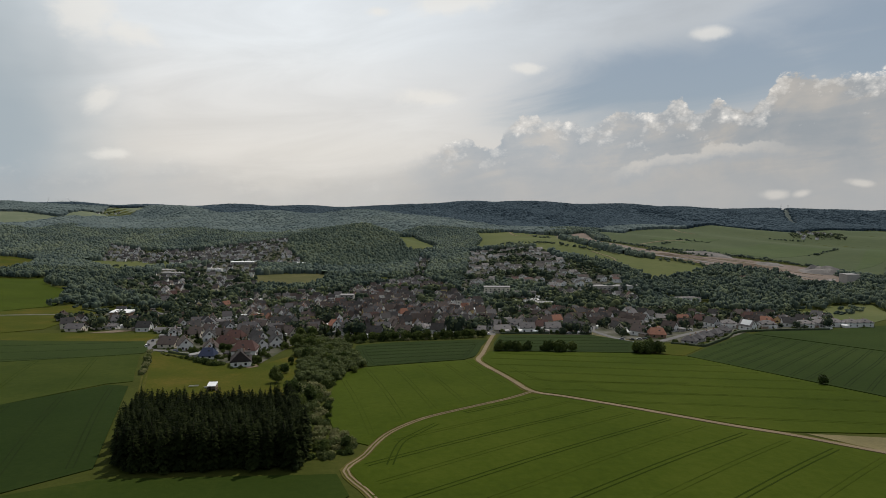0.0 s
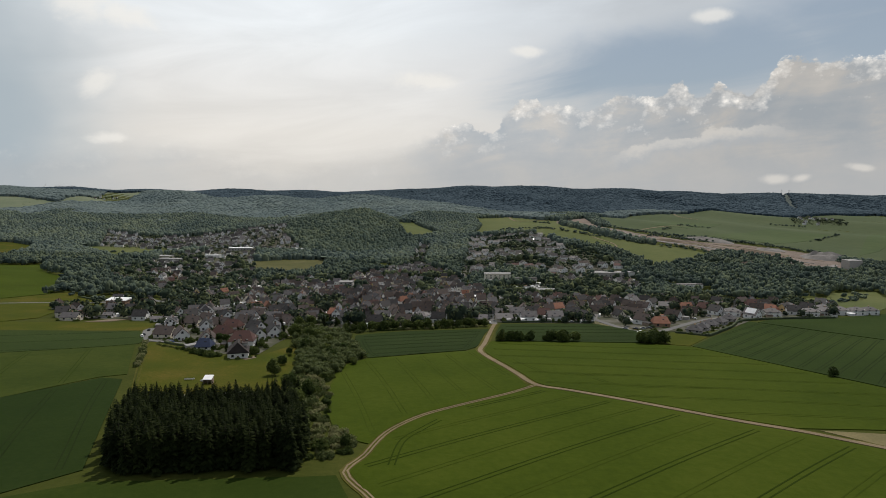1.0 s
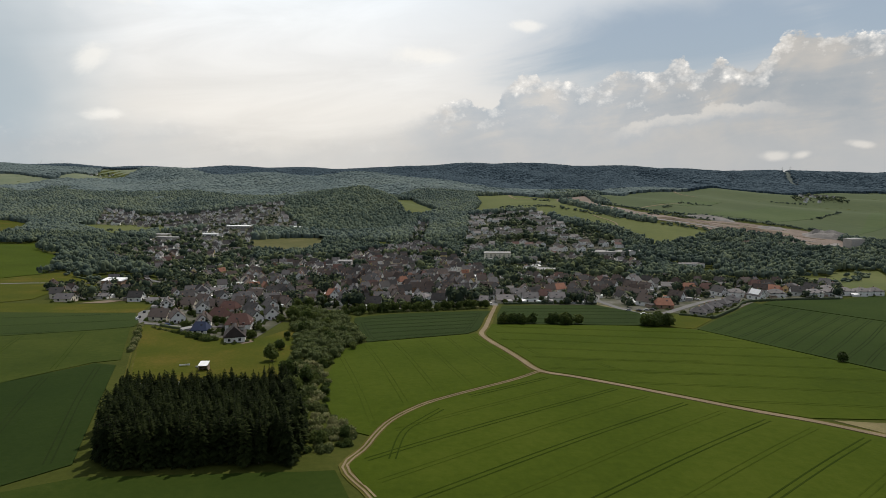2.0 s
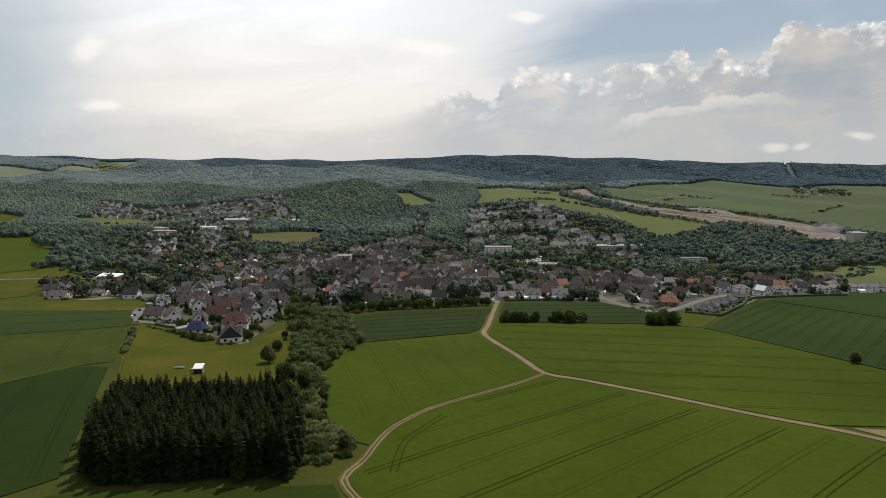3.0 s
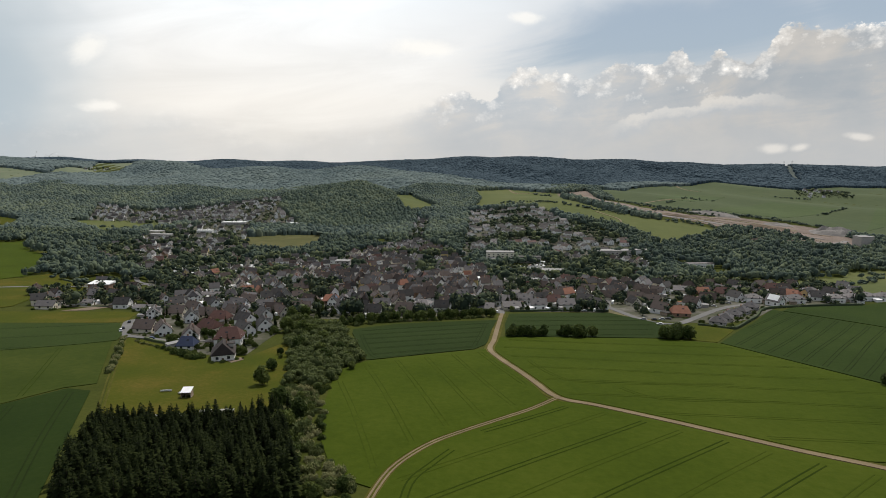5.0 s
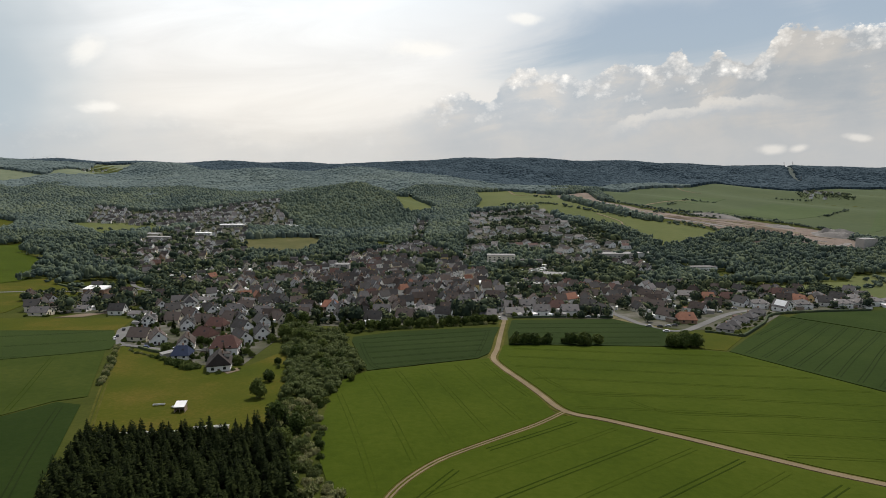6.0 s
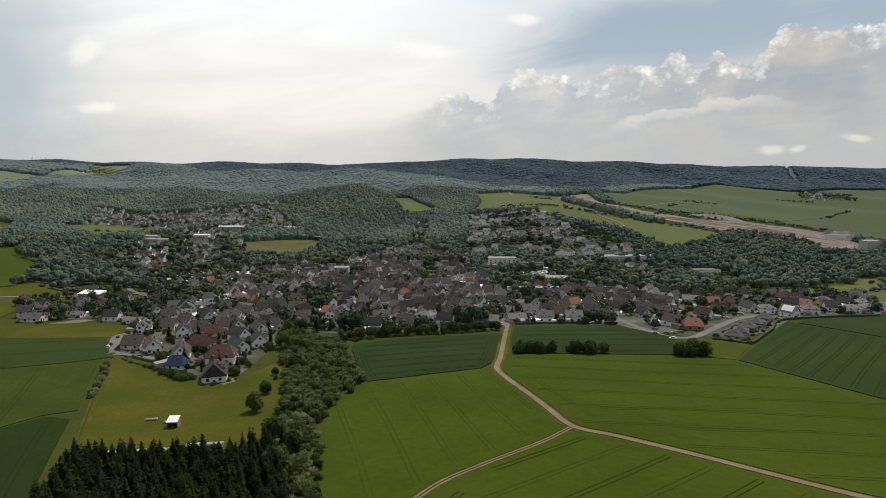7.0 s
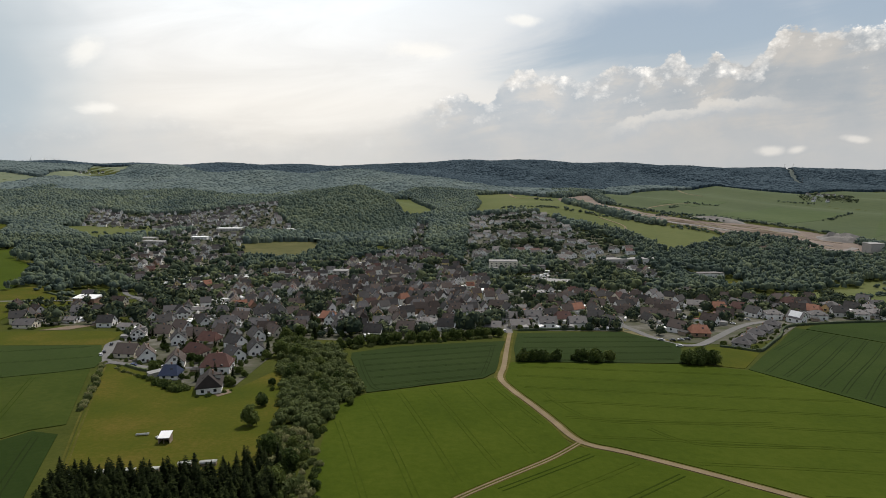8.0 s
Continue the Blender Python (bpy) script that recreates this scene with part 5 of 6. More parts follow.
block("long_shop", 78, 651, 92, 10, 34, 5, WALLS["cream"], FLATROOF, "long low building with a pale flat roof", 1, category="building")

# ordinary houses over the rest of the town
sites = []
for poly, gap, turn, keep in ((TOWN, 13.5, 0.35, 0.84), (RIGHT_TOWN, 18, 0.5, 0.6), (LEFT_TOWN, 26, 0.2, 0.5), (HILL_TOWN, 22, 0.15, 0.8), (FAR_TOWN, 14.5, 0.4, 0.8), (VALE_TOWN, 18, 0.1, 0.85), (WORKS, 24, 0.2, 0.55), (RIDGE_VILLAGE, 26, 0.2, 0.6), (HILL_VILLAGE, 28, 0.4, 0.6), (WEST_TOWN, 17, 0.3, 0.75)):
    for x, y in scatter(poly, gap, RNG, 0.26, turn):
        hx = min((x - a) ** 2 + (y - b) ** 2 for a, b in taken)
        green = noise.noise((x / 45, y / 60, 5.0))
        core = math.exp(-((x + 50) / 140) ** 2 - ((y - 700) / 230) ** 2)
        if RNG.random() < keep * (0.62 + 0.38 * core if poly is TOWN else 1.0) and hx > 170 and green < (0.10 + 0.3 * core if x < 20 or y > 880 else 0.04) and not (y < 462 or (x > 30 and y < 505)) and not inside(PARK, x, y) and not (poly is TOWN and x < -190 and y > 590 and RNG.random() < 0.55):
            swing = 25 * noise.noise((x / 120, y / 160, 1.0))
            sites.append((x, y, math.degrees(turn) + swing + RNG.choice((0, 90)) + RNG.normal() * 7))
sites.sort(key=lambda s: s[1])
rest = []
for i, (x, y, turn) in enumerate(sites):
    w, l = ((7.2, 9.5), (8.0, 11), (6.6, 9), (8, 8.6))[int(RNG.integers(4))]
    eaves = float(RNG.choice((3.2, 4.6, 5.4)))
    if math.exp(-((x + 50) / 140) ** 2 - ((y - 700) / 230) ** 2) > 0.4:
        w, eaves = w - 0.6, eaves + 1.2
    roof = str(RNG.choice(("dark grey", "brown", "red", "grey", "orange"), p=(0.40, 0.33, 0.07, 0.19, 0.01)))
    wall = str(RNG.choice(("white", "cream", "yellow", "grey", "brick"), p=(0.56, 0.24, 0.04, 0.11, 0.05)))
    if i < 255:
        house_at(x, y, turn, (w, l, eaves, 3.9, wall, roof, 1 if i < 36 else 0, 0.0 if i % 5 else 0.6), "houses of the town")
    else:
        grow = 1.3 if inside(HILL_TOWN, x, y) else 0.95
        rest.append((x, y, turn, w * grow, l * grow, eaves, 3.6, wall, roof))


def far_houses(name, rows, label, panes=True):
    """Many small far houses as one mesh."""
    T = np.array([(-1, -1, 0), (1, -1, 0), (1, 1, 0), (-1, 1, 0), (-1, -1, 1), (1, -1, 1), (1, 1, 1), (-1, 1, 1), (0, -1, 2), (0, 1, 2),
                  (-1.12, -1.08, 0.93), (0, -1.08, 2.06), (1.12, -1.08, 0.93), (-1.12, 1.08, 0.93), (0, 1.08, 2.06), (1.12, 1.08, 0.93)], float)
    Fq = [(0, 1, 5, 4), (1, 2, 6, 5), (2, 3, 7, 6), (3, 0, 4, 7), (4, 5, 8, 8), (6, 7, 9, 9), (10, 11, 14, 13), (11, 12, 15, 14)]
    wk, rk = list(WALLS), list(ROOFS)
    V, F, K = [], [], []
    tris = []
    for x, y, turn, w, l, eaves, rise, wall, roof in rows:
        p = T * (w / 2, l / 2, 1)
        p[:, 2] = np.where(T[:, 2] <= 1, T[:, 2] * eaves, eaves + (T[:, 2] - 1) * rise) - np.where(T[:, 2] == 0, 2.0, 0)
        c, s = math.cos(math.radians(turn)), math.sin(math.radians(turn))
        q = np.column_stack([x + c * p[:, 0] - s * p[:, 1], y + s * p[:, 0] + c * p[:, 1], p[:, 2] + float(height(x, y))])
        b = 16 * len(V)
        V.append(q)
        for f in Fq:
            k = len(wk) + rk.index(roof) if f[0] >= 10 else wk.index(wall)
            if f[2] == f[3]:
                tris.append([b + f[0], b + f[1], b + f[2]]), K.append(k)
            else:
                tris.append([b + f[0], b + f[1], b + f[2]]), tris.append([b + f[0], b + f[2], b + f[3]])
                K += [k, k]
    if panes:
        glass, base, P = len(wk) + len(rk), 16 * len(V), []
        for x, y, turn, w, l, eaves, rise, wall, roof in rows:
            c, s = math.cos(math.radians(turn)), math.sin(math.radians(turn))
            z0 = float(height(x, y))
            flat = [((0.22 * w * k, e * (l / 2 + 0.06), eaves * 0.45), (0.6, 0, 0), (0, 0, 0.65)) for k in (-1, 1) for e in (-1, 1)]
            flat += [((0, e * (l / 2 + 0.06), eaves + 0.8), (0.5, 0, 0), (0, 0, 0.55)) for e in (-1, 1)]
            flat += [((e * (w / 2 + 0.06), k * 0.24 * l, eaves * 0.5), (0, 0.7, 0), (0, 0, 0.6)) for e in (-1, 1) for k in (-1, 1)]
            run = math.hypot(w / 2, rise)
            flat += [((e * w * 0.26, e * 0.2 * l, eaves + rise * 0.48 + 0.22), (0, 0.55, 0), (-e * 0.6 * w / 2 / run, 0, 0.6 * rise / run)) for e in (-1, 1)]
            for m, a, b in flat:
                for i, j in ((-1, -1), (1, -1), (1, 1), (-1, 1)):
                    px, py, pz = [m[q] + i * a[q] + j * b[q] for q in range(3)]
                    P.append((x + c * px - s * py, y + s * px + c * py, z0 + pz))
                k = base + len(P) - 4
                tris += [[k, k + 1, k + 2], [k, k + 2, k + 3]]
                K += [glass, glass]
        V.append(np.array(P))
    ob = part_of(name, mesh_of(name, np.concatenate(V), tris, K), [WALLS[k] for k in wk] + [ROOFS[k] for k in rk] + [GLASS])
    return tagged(ob, label, "houses", kind="stuff")


rest = [(*r[:6], 2.8 if inside(HILL_TOWN, r[0], r[1]) else r[6], "white" if inside(HILL_TOWN, r[0], r[1]) or r[1] > 1000 and r[7] in ("brick", "yellow", "cream") else r[7], ("grey" if int(r[0]) % 3 == 0 else "dark grey") if r[1] > 1000 and r[8] not in ("white", "pale") else r[8]) for r in rest]
far_houses("distant_houses", rest, "small white and cream houses with dark roofs across the valley")


# ---- woods and garden trees as stuff ----
def blob_mesh(level):
    bm = bmesh.new()
    bmesh.ops.create_icosphere(bm, subdivisions=level, radius=1.0)
    V = np.array([v.co[:] for v in bm.verts])
    F = np.array([[v.index for v in f.verts] for f in bm.faces if f.calc_center_median().z > -0.6])
    bm.free()
    return V, F


def dome_mesh():
    """A low crown for far trees, gently sloped so that few shaded sides show."""
    tiers = ((0.2, 0.92, -2.3), (0.0, 1.0, -0.8), (0.5, 0.62, 0.5))
    ring = [(math.cos(a * math.pi / 3 + b) * r, math.sin(a * math.pi / 3 + b) * r, z) for b, r, z in tiers for a in range(6)]
    F = [f for t in (0, 6) for i in range(6) for f in ((t + i, t + (i + 1) % 6, t + 6 + i), (t + (i + 1) % 6, t + 6 + (i + 1) % 6, t + 6 + i))]
    F += [(12 + i, 12 + (i + 1) % 6, 18) for i in range(6)]
    return np.array(ring + [(0, 0, 1.0)]), np.array(F)


def canopy(name, pts, radius, tall, lobes, leaves, material, label, rng, category="forest"):
    """Many uneven crowns as one mesh: a few lobes each, with a loose coat of leaf clumps."""
    T, F = blob_mesh(1) if lobes > 1 else dome_mesh()
    n, k = len(pts), len(T)
    z = height(pts[:, 0], pts[:, 1])
    closed = lobes == 1
    size = np.stack([radius, radius, tall * ((0.11 if leaves == 0 else 0.27) if closed else 0.5)], 1)[:, None, :] * rng.uniform(0.85, 1.15, (n, 1, 3))
    mid = np.stack([pts[:, 0], pts[:, 1], z + tall * (0.66 if closed else 0.46)], 1)[:, None, :]
    V, I, count = [], [], 0
    for j in range(lobes):
        if lobes == 1:
            c, grow = mid, 1.0
        elif j == 0:
            c, grow = mid, 0.8
        else:
            an = (j * 6.283 / (lobes - 1) + rng.uniform(-0.7, 0.7, n))[:, None]
            off = np.stack([np.cos(an) * 0.55, np.sin(an) * 0.55, rng.uniform(-0.05, 0.5, (n, 1))], 2)
            c, grow = mid + off * size, rng.uniform(0.42, 0.62, (n, 1, 1))
        P = T[None] * (1 + rng.uniform(-0.28, 0.28, (n, k, 1))) * size * grow + c
        if closed:
            P[:, :6, 2] = z[:, None] - 0.5
        I.append((np.arange(n)[:, None, None] * k + F[None]).reshape(-1, 3) + count)
        V.append(P.reshape(-1, 3))
        count += n * k
    if leaves:
        d = rng.normal(size=(n, leaves, 3))
        d[..., 2] = d[..., 2] * 0.8 + 0.4
        d /= np.linalg.norm(d, axis=2, keepdims=True)
        c = mid + d * size * rng.uniform(0.85, 1.15, (n, leaves, 1))
        nr = d + rng.normal(size=d.shape) * 0.3
        nr /= np.linalg.norm(nr, axis=2, keepdims=True)
        a = np.cross(nr, rng.normal(size=d.shape))
        a /= np.linalg.norm(a, axis=2, keepdims=True)
        b = np.cross(nr, a)
        s = radius[:, None, None] * rng.uniform(0.12, 0.28, (n, leaves, 1))
        Q = np.stack([c - a * s, c - b * s * 0.8 + nr * s * 0.25, c + a * s * 0.9, c + b * s * 0.8 + nr * s * 0.2], 2).reshape(-1, 3)
        q = np.arange(n * leaves)[:, None] * 4 + count
        I += [q + (0, 1, 2), q + (0, 2, 3)]
        V.append(Q)
    if closed:
        # sheet added below the crown tops to cover dark gaps, inside the wood's edge
        cell = 18.0
        gx, gy = np.floor(pts[:, 0] / cell).astype(int), np.floor(pts[:, 1] / cell).astype(int)
        x0, y0 = gx.min() - 1, gy.min() - 1
        full = np.zeros((gx.max() - x0 + 3, gy.max() - y0 + 3), bool)
        full[gx - x0, gy - y0] = True
        deep = full.copy()
        for ax in (0, 1):
            deep &= np.roll(full, 1, ax) & np.roll(full, -1, ax)
        a, b = np.nonzero(deep)
        C = np.stack([np.stack([a + i, b + j], 1) for i, j in ((0, 0), (1, 0), (1, 1), (0, 1))], 1).reshape(-1, 2)
        C, where = np.unique(C, axis=0, return_inverse=True)
        P = (C + (x0, y0)) * cell
        V.append(np.column_stack([P, height(P[:, 0], P[:, 1]) + tall.mean() * 0.64 + rng.uniform(-0.6, 0.6, len(P))]))
        q = where.reshape(-1, 4) + sum(len(v) for v in V[:-1])
        I += [q[:, (0, 1, 2)], q[:, (0, 2, 3)]]
    return tagged(part_of(name, mesh_of(name, np.concatenate(V), np.concatenate(I), smooth=True), material), label, category, kind="stuff")


OPEN = [*BELTS, FAR_FIELD, FAR_MEADOW, RIVER_MEADOW, PADDOCK, WEST_TOWN, HILL_FIELD, PLAIN, PIT, CLEARING, LOW_MEADOW, YELLOW, LEFT_A, LEFT_B, LEFT_C, TOWN, RIGHT_TOWN, LEFT_TOWN, HILL_TOWN, FAR_TOWN, WORKS, VALE_TOWN]


AISLE = [(1810, 3330), (1842, 3330), (1416, 2420), (1390, 2430)]


def woods(area, gap, rng):
    p = scatter(area, gap, rng, 0.45)
    keep = np.ones(len(p), bool)
    for poly in OPEN:
        keep &= ~inside(poly, p[:, 0], p[:, 1])
    keep &= ~inside(AISLE, p[:, 0], p[:, 1])
    return p[keep]


NEAR_WOODS = [(-700, 640), (-400, 640), (-250, 700), (180, 640), (420, 620), (520, 640), (900, 900), (1000, 1150), (-1000, 1150)]
MID_WOODS = [(-1000, 1150), (1000, 1150), (2050, 2120), (-1900, 2120)]
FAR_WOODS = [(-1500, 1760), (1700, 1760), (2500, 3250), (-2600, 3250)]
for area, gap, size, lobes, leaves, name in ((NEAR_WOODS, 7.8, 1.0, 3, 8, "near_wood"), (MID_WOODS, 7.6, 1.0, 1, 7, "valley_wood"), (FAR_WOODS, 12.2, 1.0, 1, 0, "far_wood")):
    p = woods(area, gap, RNG)
    dense = np.array([noise.noise((x / 70, y / 70, 2.0)) for x, y in p]) > -0.4 if name == "near_wood" else np.ones(len(p), bool)
    p = p[dense]
    if name != "near_wood":
        border = p[:, 1] > 1940 + np.array([230 * noise.noise((x / 210, y / 160, 7.0)) + 40 * noise.noise((x / 30, y / 30, 3.0)) for x, y in p])
        p = p[border if name == "far_wood" else ~border]
    dark = np.zeros(len(p), bool)
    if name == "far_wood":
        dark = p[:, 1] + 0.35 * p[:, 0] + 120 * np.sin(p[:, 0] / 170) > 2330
    knoll = np.zeros(len(p), bool)
    if name == "valley_wood":
        knoll = ((p[:, 0] + 230) / 190) ** 2 + ((p[:, 1] - 1510) / 260) ** 2 < 1
    for some, kind, m, label in ((knoll, "knoll_wood", KNOLL, "green wood on a round hill behind the town, colour darkened as under cloud"), (~dark & ~knoll, name, {"far_wood": FAR_FOREST, "valley_wood": MID_FOREST}.get(name, FOREST), "dense green deciduous woodland on the hills"), (dark, "ridge_wood", RIDGE, "dark conifer woodland on the far ridge")):
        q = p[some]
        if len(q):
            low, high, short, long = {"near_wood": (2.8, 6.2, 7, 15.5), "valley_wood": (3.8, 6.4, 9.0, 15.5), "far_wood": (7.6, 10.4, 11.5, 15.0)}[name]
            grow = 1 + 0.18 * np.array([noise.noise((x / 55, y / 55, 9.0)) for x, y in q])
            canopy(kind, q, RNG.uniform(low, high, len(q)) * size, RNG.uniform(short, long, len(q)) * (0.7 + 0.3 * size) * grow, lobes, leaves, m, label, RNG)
canopy("strip_shrubs", strip, RNG.uniform(1.3, 3.0, len(strip)), RNG.uniform(2, 5.5, len(strip)), 4, 60, PALE_LEAF, "overgrown shrubs of the hedge strip below the town", RNG, "shrubs")
hedges = []
for line in ([(230, 1489), (271, 1399), (332, 1264), (395, 1189), (462, 1149), (501, 1104)], [(441, 1318), (553, 1346)], [(654, 1392), (712, 1362), (762, 1323)], [(796, 1284), (771, 1166)], [(267, 1802), (297, 1700)], [(-400, 662), (-364, 639), (-342, 624)],
             [(520, 1440), (640, 1432)], [(150, 1560), (260, 1440)], [(-700, 1300), (-620, 1260)], [(1010, 1900), (1090, 1830)], [(640, 1660), (740, 1690)], [(560, 1560), (600, 1590)], [(900, 1480), (1010, 1560)], [(400, 640), (470, 700), (540, 790)], [(425, 1600), (470, 1440), (560, 1390), (660, 1400), (765, 1318), (794, 1215)], [(440, 1590), (500, 1460), (620, 1420), (720, 1375), (800, 1250), (815, 1160)], [(322, 1600), (335, 1420), (405, 1225), (480, 1150)], [(450, 1395), (540, 1350), (640, 1395)]):
    p = rounded(line)
    d = np.concatenate([[0], np.cumsum(np.hypot(*np.diff(p, axis=0).T))])
    for s in np.arange(0, d[-1], 6.0):
        if RNG.random() < 0.8:
            hedges.append((np.interp(s, d, p[:, 0]) + RNG.normal() * 4, np.interp(s, d, p[:, 1]) + RNG.normal() * 4))
hedges = np.array(hedges)
canopy("field_hedges", hedges, RNG.uniform(2, 4.5, len(hedges)), RNG.uniform(3, 8, len(hedges)), 4, 6, FOREST, "dark hedgerow trees along far fields", RNG, "hedge")
g = np.concatenate([scatter(poly, gap, RNG, 0.48, 0.2) for poly, gap in ((TOWN, 6.6), (RIGHT_TOWN, 8), (LEFT_TOWN, 9), (HILL_TOWN, 7.6), (FAR_TOWN, 13), (VALE_TOWN, 9), (WORKS, 13), (PARK, 8), (WEST_TOWN, 10), (RIDGE_VILLAGE, 10), (HILL_VILLAGE, 20))])
built = np.array(taken + [(s[0], s[1]) for s in sites])
for line in ([(-182, 384), (-201, 415), (-209, 438)], [(-186, 385), (-158, 374), (-128, 378), (-124, 398)], [(-351, 734), (-316, 662), (-289, 633), (-226, 544), (-202, 490), (-170, 430)], [(133, 534), (126, 476), (138, 431), (151, 430), (170, 450), (200, 484), (240, 512)], [(133, 529), (155, 567), (177, 591)], [(-23, 1167), (-31, 1065), (-34, 918), (-35, 775), (-38, 635)], [(39, 465), (42, 520), (50, 600)]):
    built = np.concatenate([built, np.array(rounded(line, 10))])
clear = np.array([((built - q) ** 2).sum(1).min() > 34 for q in g])
g = g[clear & ((g[:, 0] < 165) | (g[:, 1] > 600) | (RNG.random(len(g)) < 0.35))]
near = np.array([q[1] < 520 and i % 2 == 0 for i, q in enumerate(g)])
for x, y in g[near][:240]:
    r = RNG.random()
    put(CYPRESS if r < 0.3 else OAKS, x, y, RNG.uniform(0.7, 1.15) if r < 0.3 else RNG.uniform(0.3, 0.75), group="garden plants", label="" if r < 0.3 else "leafy garden tree beside a house")
g = g[~near & (g[:, 1] > 450)]
core = np.exp(-((g[:, 0] + 50) / 140) ** 2 - ((g[:, 1] - 700) / 230) ** 2)
some = RNG.random(len(g)) > 0.62 * core + 0.3 * inside(HILL_TOWN, g[:, 0], g[:, 1])
g, core = g[some], core[some]
green = np.array([noise.noise((x / 45, y / 60, 5.0)) for x, y in g])
big = np.clip(1.05 + green * 1.6 - 0.35 * core, 0.5, 1.7)
wide = RNG.choice((1.3, 1.9, 2.6, 3.3, 4.0), len(g)) * RNG.uniform(0.8, 1.2, len(g)) * big * np.where(g[:, 1] > 1240, 0.75, 1.0)
huts = []
for x, y in g[(g[:, 1] > 480) & (g[:, 1] < 1150)]:
    if RNG.random() < 0.5 and len(huts) < 1500:
        huts.append((x + RNG.normal() * 3, y + RNG.normal() * 3, float(RNG.uniform(0, 180)), float(RNG.uniform(1.5, 3.4)), float(RNG.uniform(2.2, 6.0)), float(RNG.uniform(1.8, 2.6)), 0.4, "white", str(RNG.choice(("white", "pale", "dark grey", "orange"), p=(0.5, 0.28, 0.16, 0.06)))))
far_houses("outbuildings", huts, "small sheds, garages and conservatories between the houses", panes=False)
close = g[:, 1] < 640
for some, leaves, label in ((close, 80, "leafy garden trees and bushes between the nearer houses"), (~close, 12, "garden trees and bushes between the houses")):
    canopy("garden_trees", g[some], wide[some], wide[some] * RNG.uniform(1.4, 2.4, some.sum()), 3, leaves, GARDEN, label, RNG, category="trees")
for poly, label in ((TOWN, "gardens, yards and paving between the town houses"), (RIGHT_TOWN, "gardens and yards of the new estate"), (LEFT_TOWN, "gardens and yards of the west row"), (HILL_TOWN, "gardens and yards on the hill"), (FAR_TOWN, "gardens of the far village"), (VALE_TOWN, "yards along the main street"), (WORKS, "paved works yards"), (WEST_TOWN, "gardens of the western quarter")):
    tagged(draped("gardens", poly, 0.15, YARD, gap=14), label, "gardens", kind="structure")


# ---- small things ----
def shed_at(x, y, turn, wall, roof, w, l, h, label):
    """A garden shed or garage with a low sloping roof."""
    root = tagged(new("shed"), label, "shed", "sheds and garages in the gardens")
    root.matrix_basis = pose(x, y, float(height(x, y)), 0, 0, turn)
    bm = bmesh.new()
    box(bm, -w / 2, -l / 2, -0.6, w / 2, l / 2, h)
    part("wall", bm, wall, root)
    bm = bmesh.new()
    v = box(bm, -w / 2 - 0.25, -l / 2 - 0.25, h, w / 2 + 0.25, l / 2 + 0.25, h + 0.18)
    for q in v:
        q.co.z += 0.08 * (q.co.x + w / 2)
    part("roof", bm, roof, root)


near_sites = [(a, b) for a, b in taken if b < 600] + [(s[0], s[1]) for s in sites[:90]]
for i, (x, y) in enumerate(near_sites[:130]):
    an = RNG.uniform(0, 6.283)
    px, py = x + math.cos(an) * 9.5, y + math.sin(an) * 9.5
    if min((px - a) ** 2 + (py - b) ** 2 for a, b in built) < 44 or py < 345:
        continue
    wall, roof, label = ((WALLS["white"], SHEET, "white garage with a pale flat roof"), (TIMBER, ROOFS["dark grey"], "brown timber garden shed with a dark roof"), (WALLS["grey"], FLATROOF, "grey garage with a flat roof"), (TIMBER, ROOFS["red"], "timber garden shed with a red roof"))[i % 4]
    shed_at(px, py, float(RNG.uniform(0, 180)), wall, roof, float(RNG.uniform(2.6, 4)), float(RNG.uniform(3.5, 6.5)), float(RNG.uniform(2.1, 2.7)), label)


def car_at(x, y, turn, paint):
    root = tagged(new("car"), "%s parked car beside the street" % paint, "car", "parked cars")
    root.matrix_basis = pose(x, y, float(height(x, y)) + 0.3, 0, 0, turn)
    bm = bmesh.new()
    v = box(bm, -0.88, -2.1, 0.3, 0.88, 2.1, 0.85)
    bmesh.ops.bevel(bm, geom=bm.edges[:], offset=0.12, segments=2, affect="EDGES")
    part("body", bm, PAINTS[paint], root)
    bm = bmesh.new()
    v = box(bm, -0.8, -1.5, 0.85, 0.8, 1.1, 1.4)
    for q in v[4:]:
        q.co.x *= 0.8
        q.co.y = q.co.y * 0.7 - 0.1
    part("cabin", bm, GLASS, root)
    bm = bmesh.new()
    box(bm, -0.62, -1.1, 1.4, 0.62, 0.65, 1.45)
    part("car_roof", bm, PAINTS[paint], root)
    for sx in (-0.8, 0.8):
        for sy in (-1.3, 1.3):
            bm = bmesh.new()
            bmesh.ops.create_cone(bm, cap_ends=True, segments=12, radius1=0.32, radius2=0.32, depth=0.22, matrix=pose(sx, sy, 0.32, 0, 90, 0))
            part("wheel", bm, RUBBER, root)
    return root


for x, y, turn, paint in ((-206, 428, 20, "black"), (-199, 407, 25, "black"), (-197, 400, 30, "white"), (132, 442, 60, "silver"), (139, 441, 70, "black"), (145, 443, 75, "silver"), (150, 445, 60, "black"),
                          (206, 500, 40, "white"), (137, 425, 80, "white"), (-345, 716, 25, "white"), (-351, 728, 25, "white"), (-356, 742, 20, "silver"), (-168, 377, 100, "blue"), (-150, 375, 95, "silver"), (-120, 385, 20, "black"), (75, 478, 88, "white"), (100, 476, 90, "silver"), (36, 470, 0, "white"), (225, 516, 50, "silver"), (240, 521, 60, "white"), (-104, 398, 20, "red")):
    car_at(x, y, turn, paint)


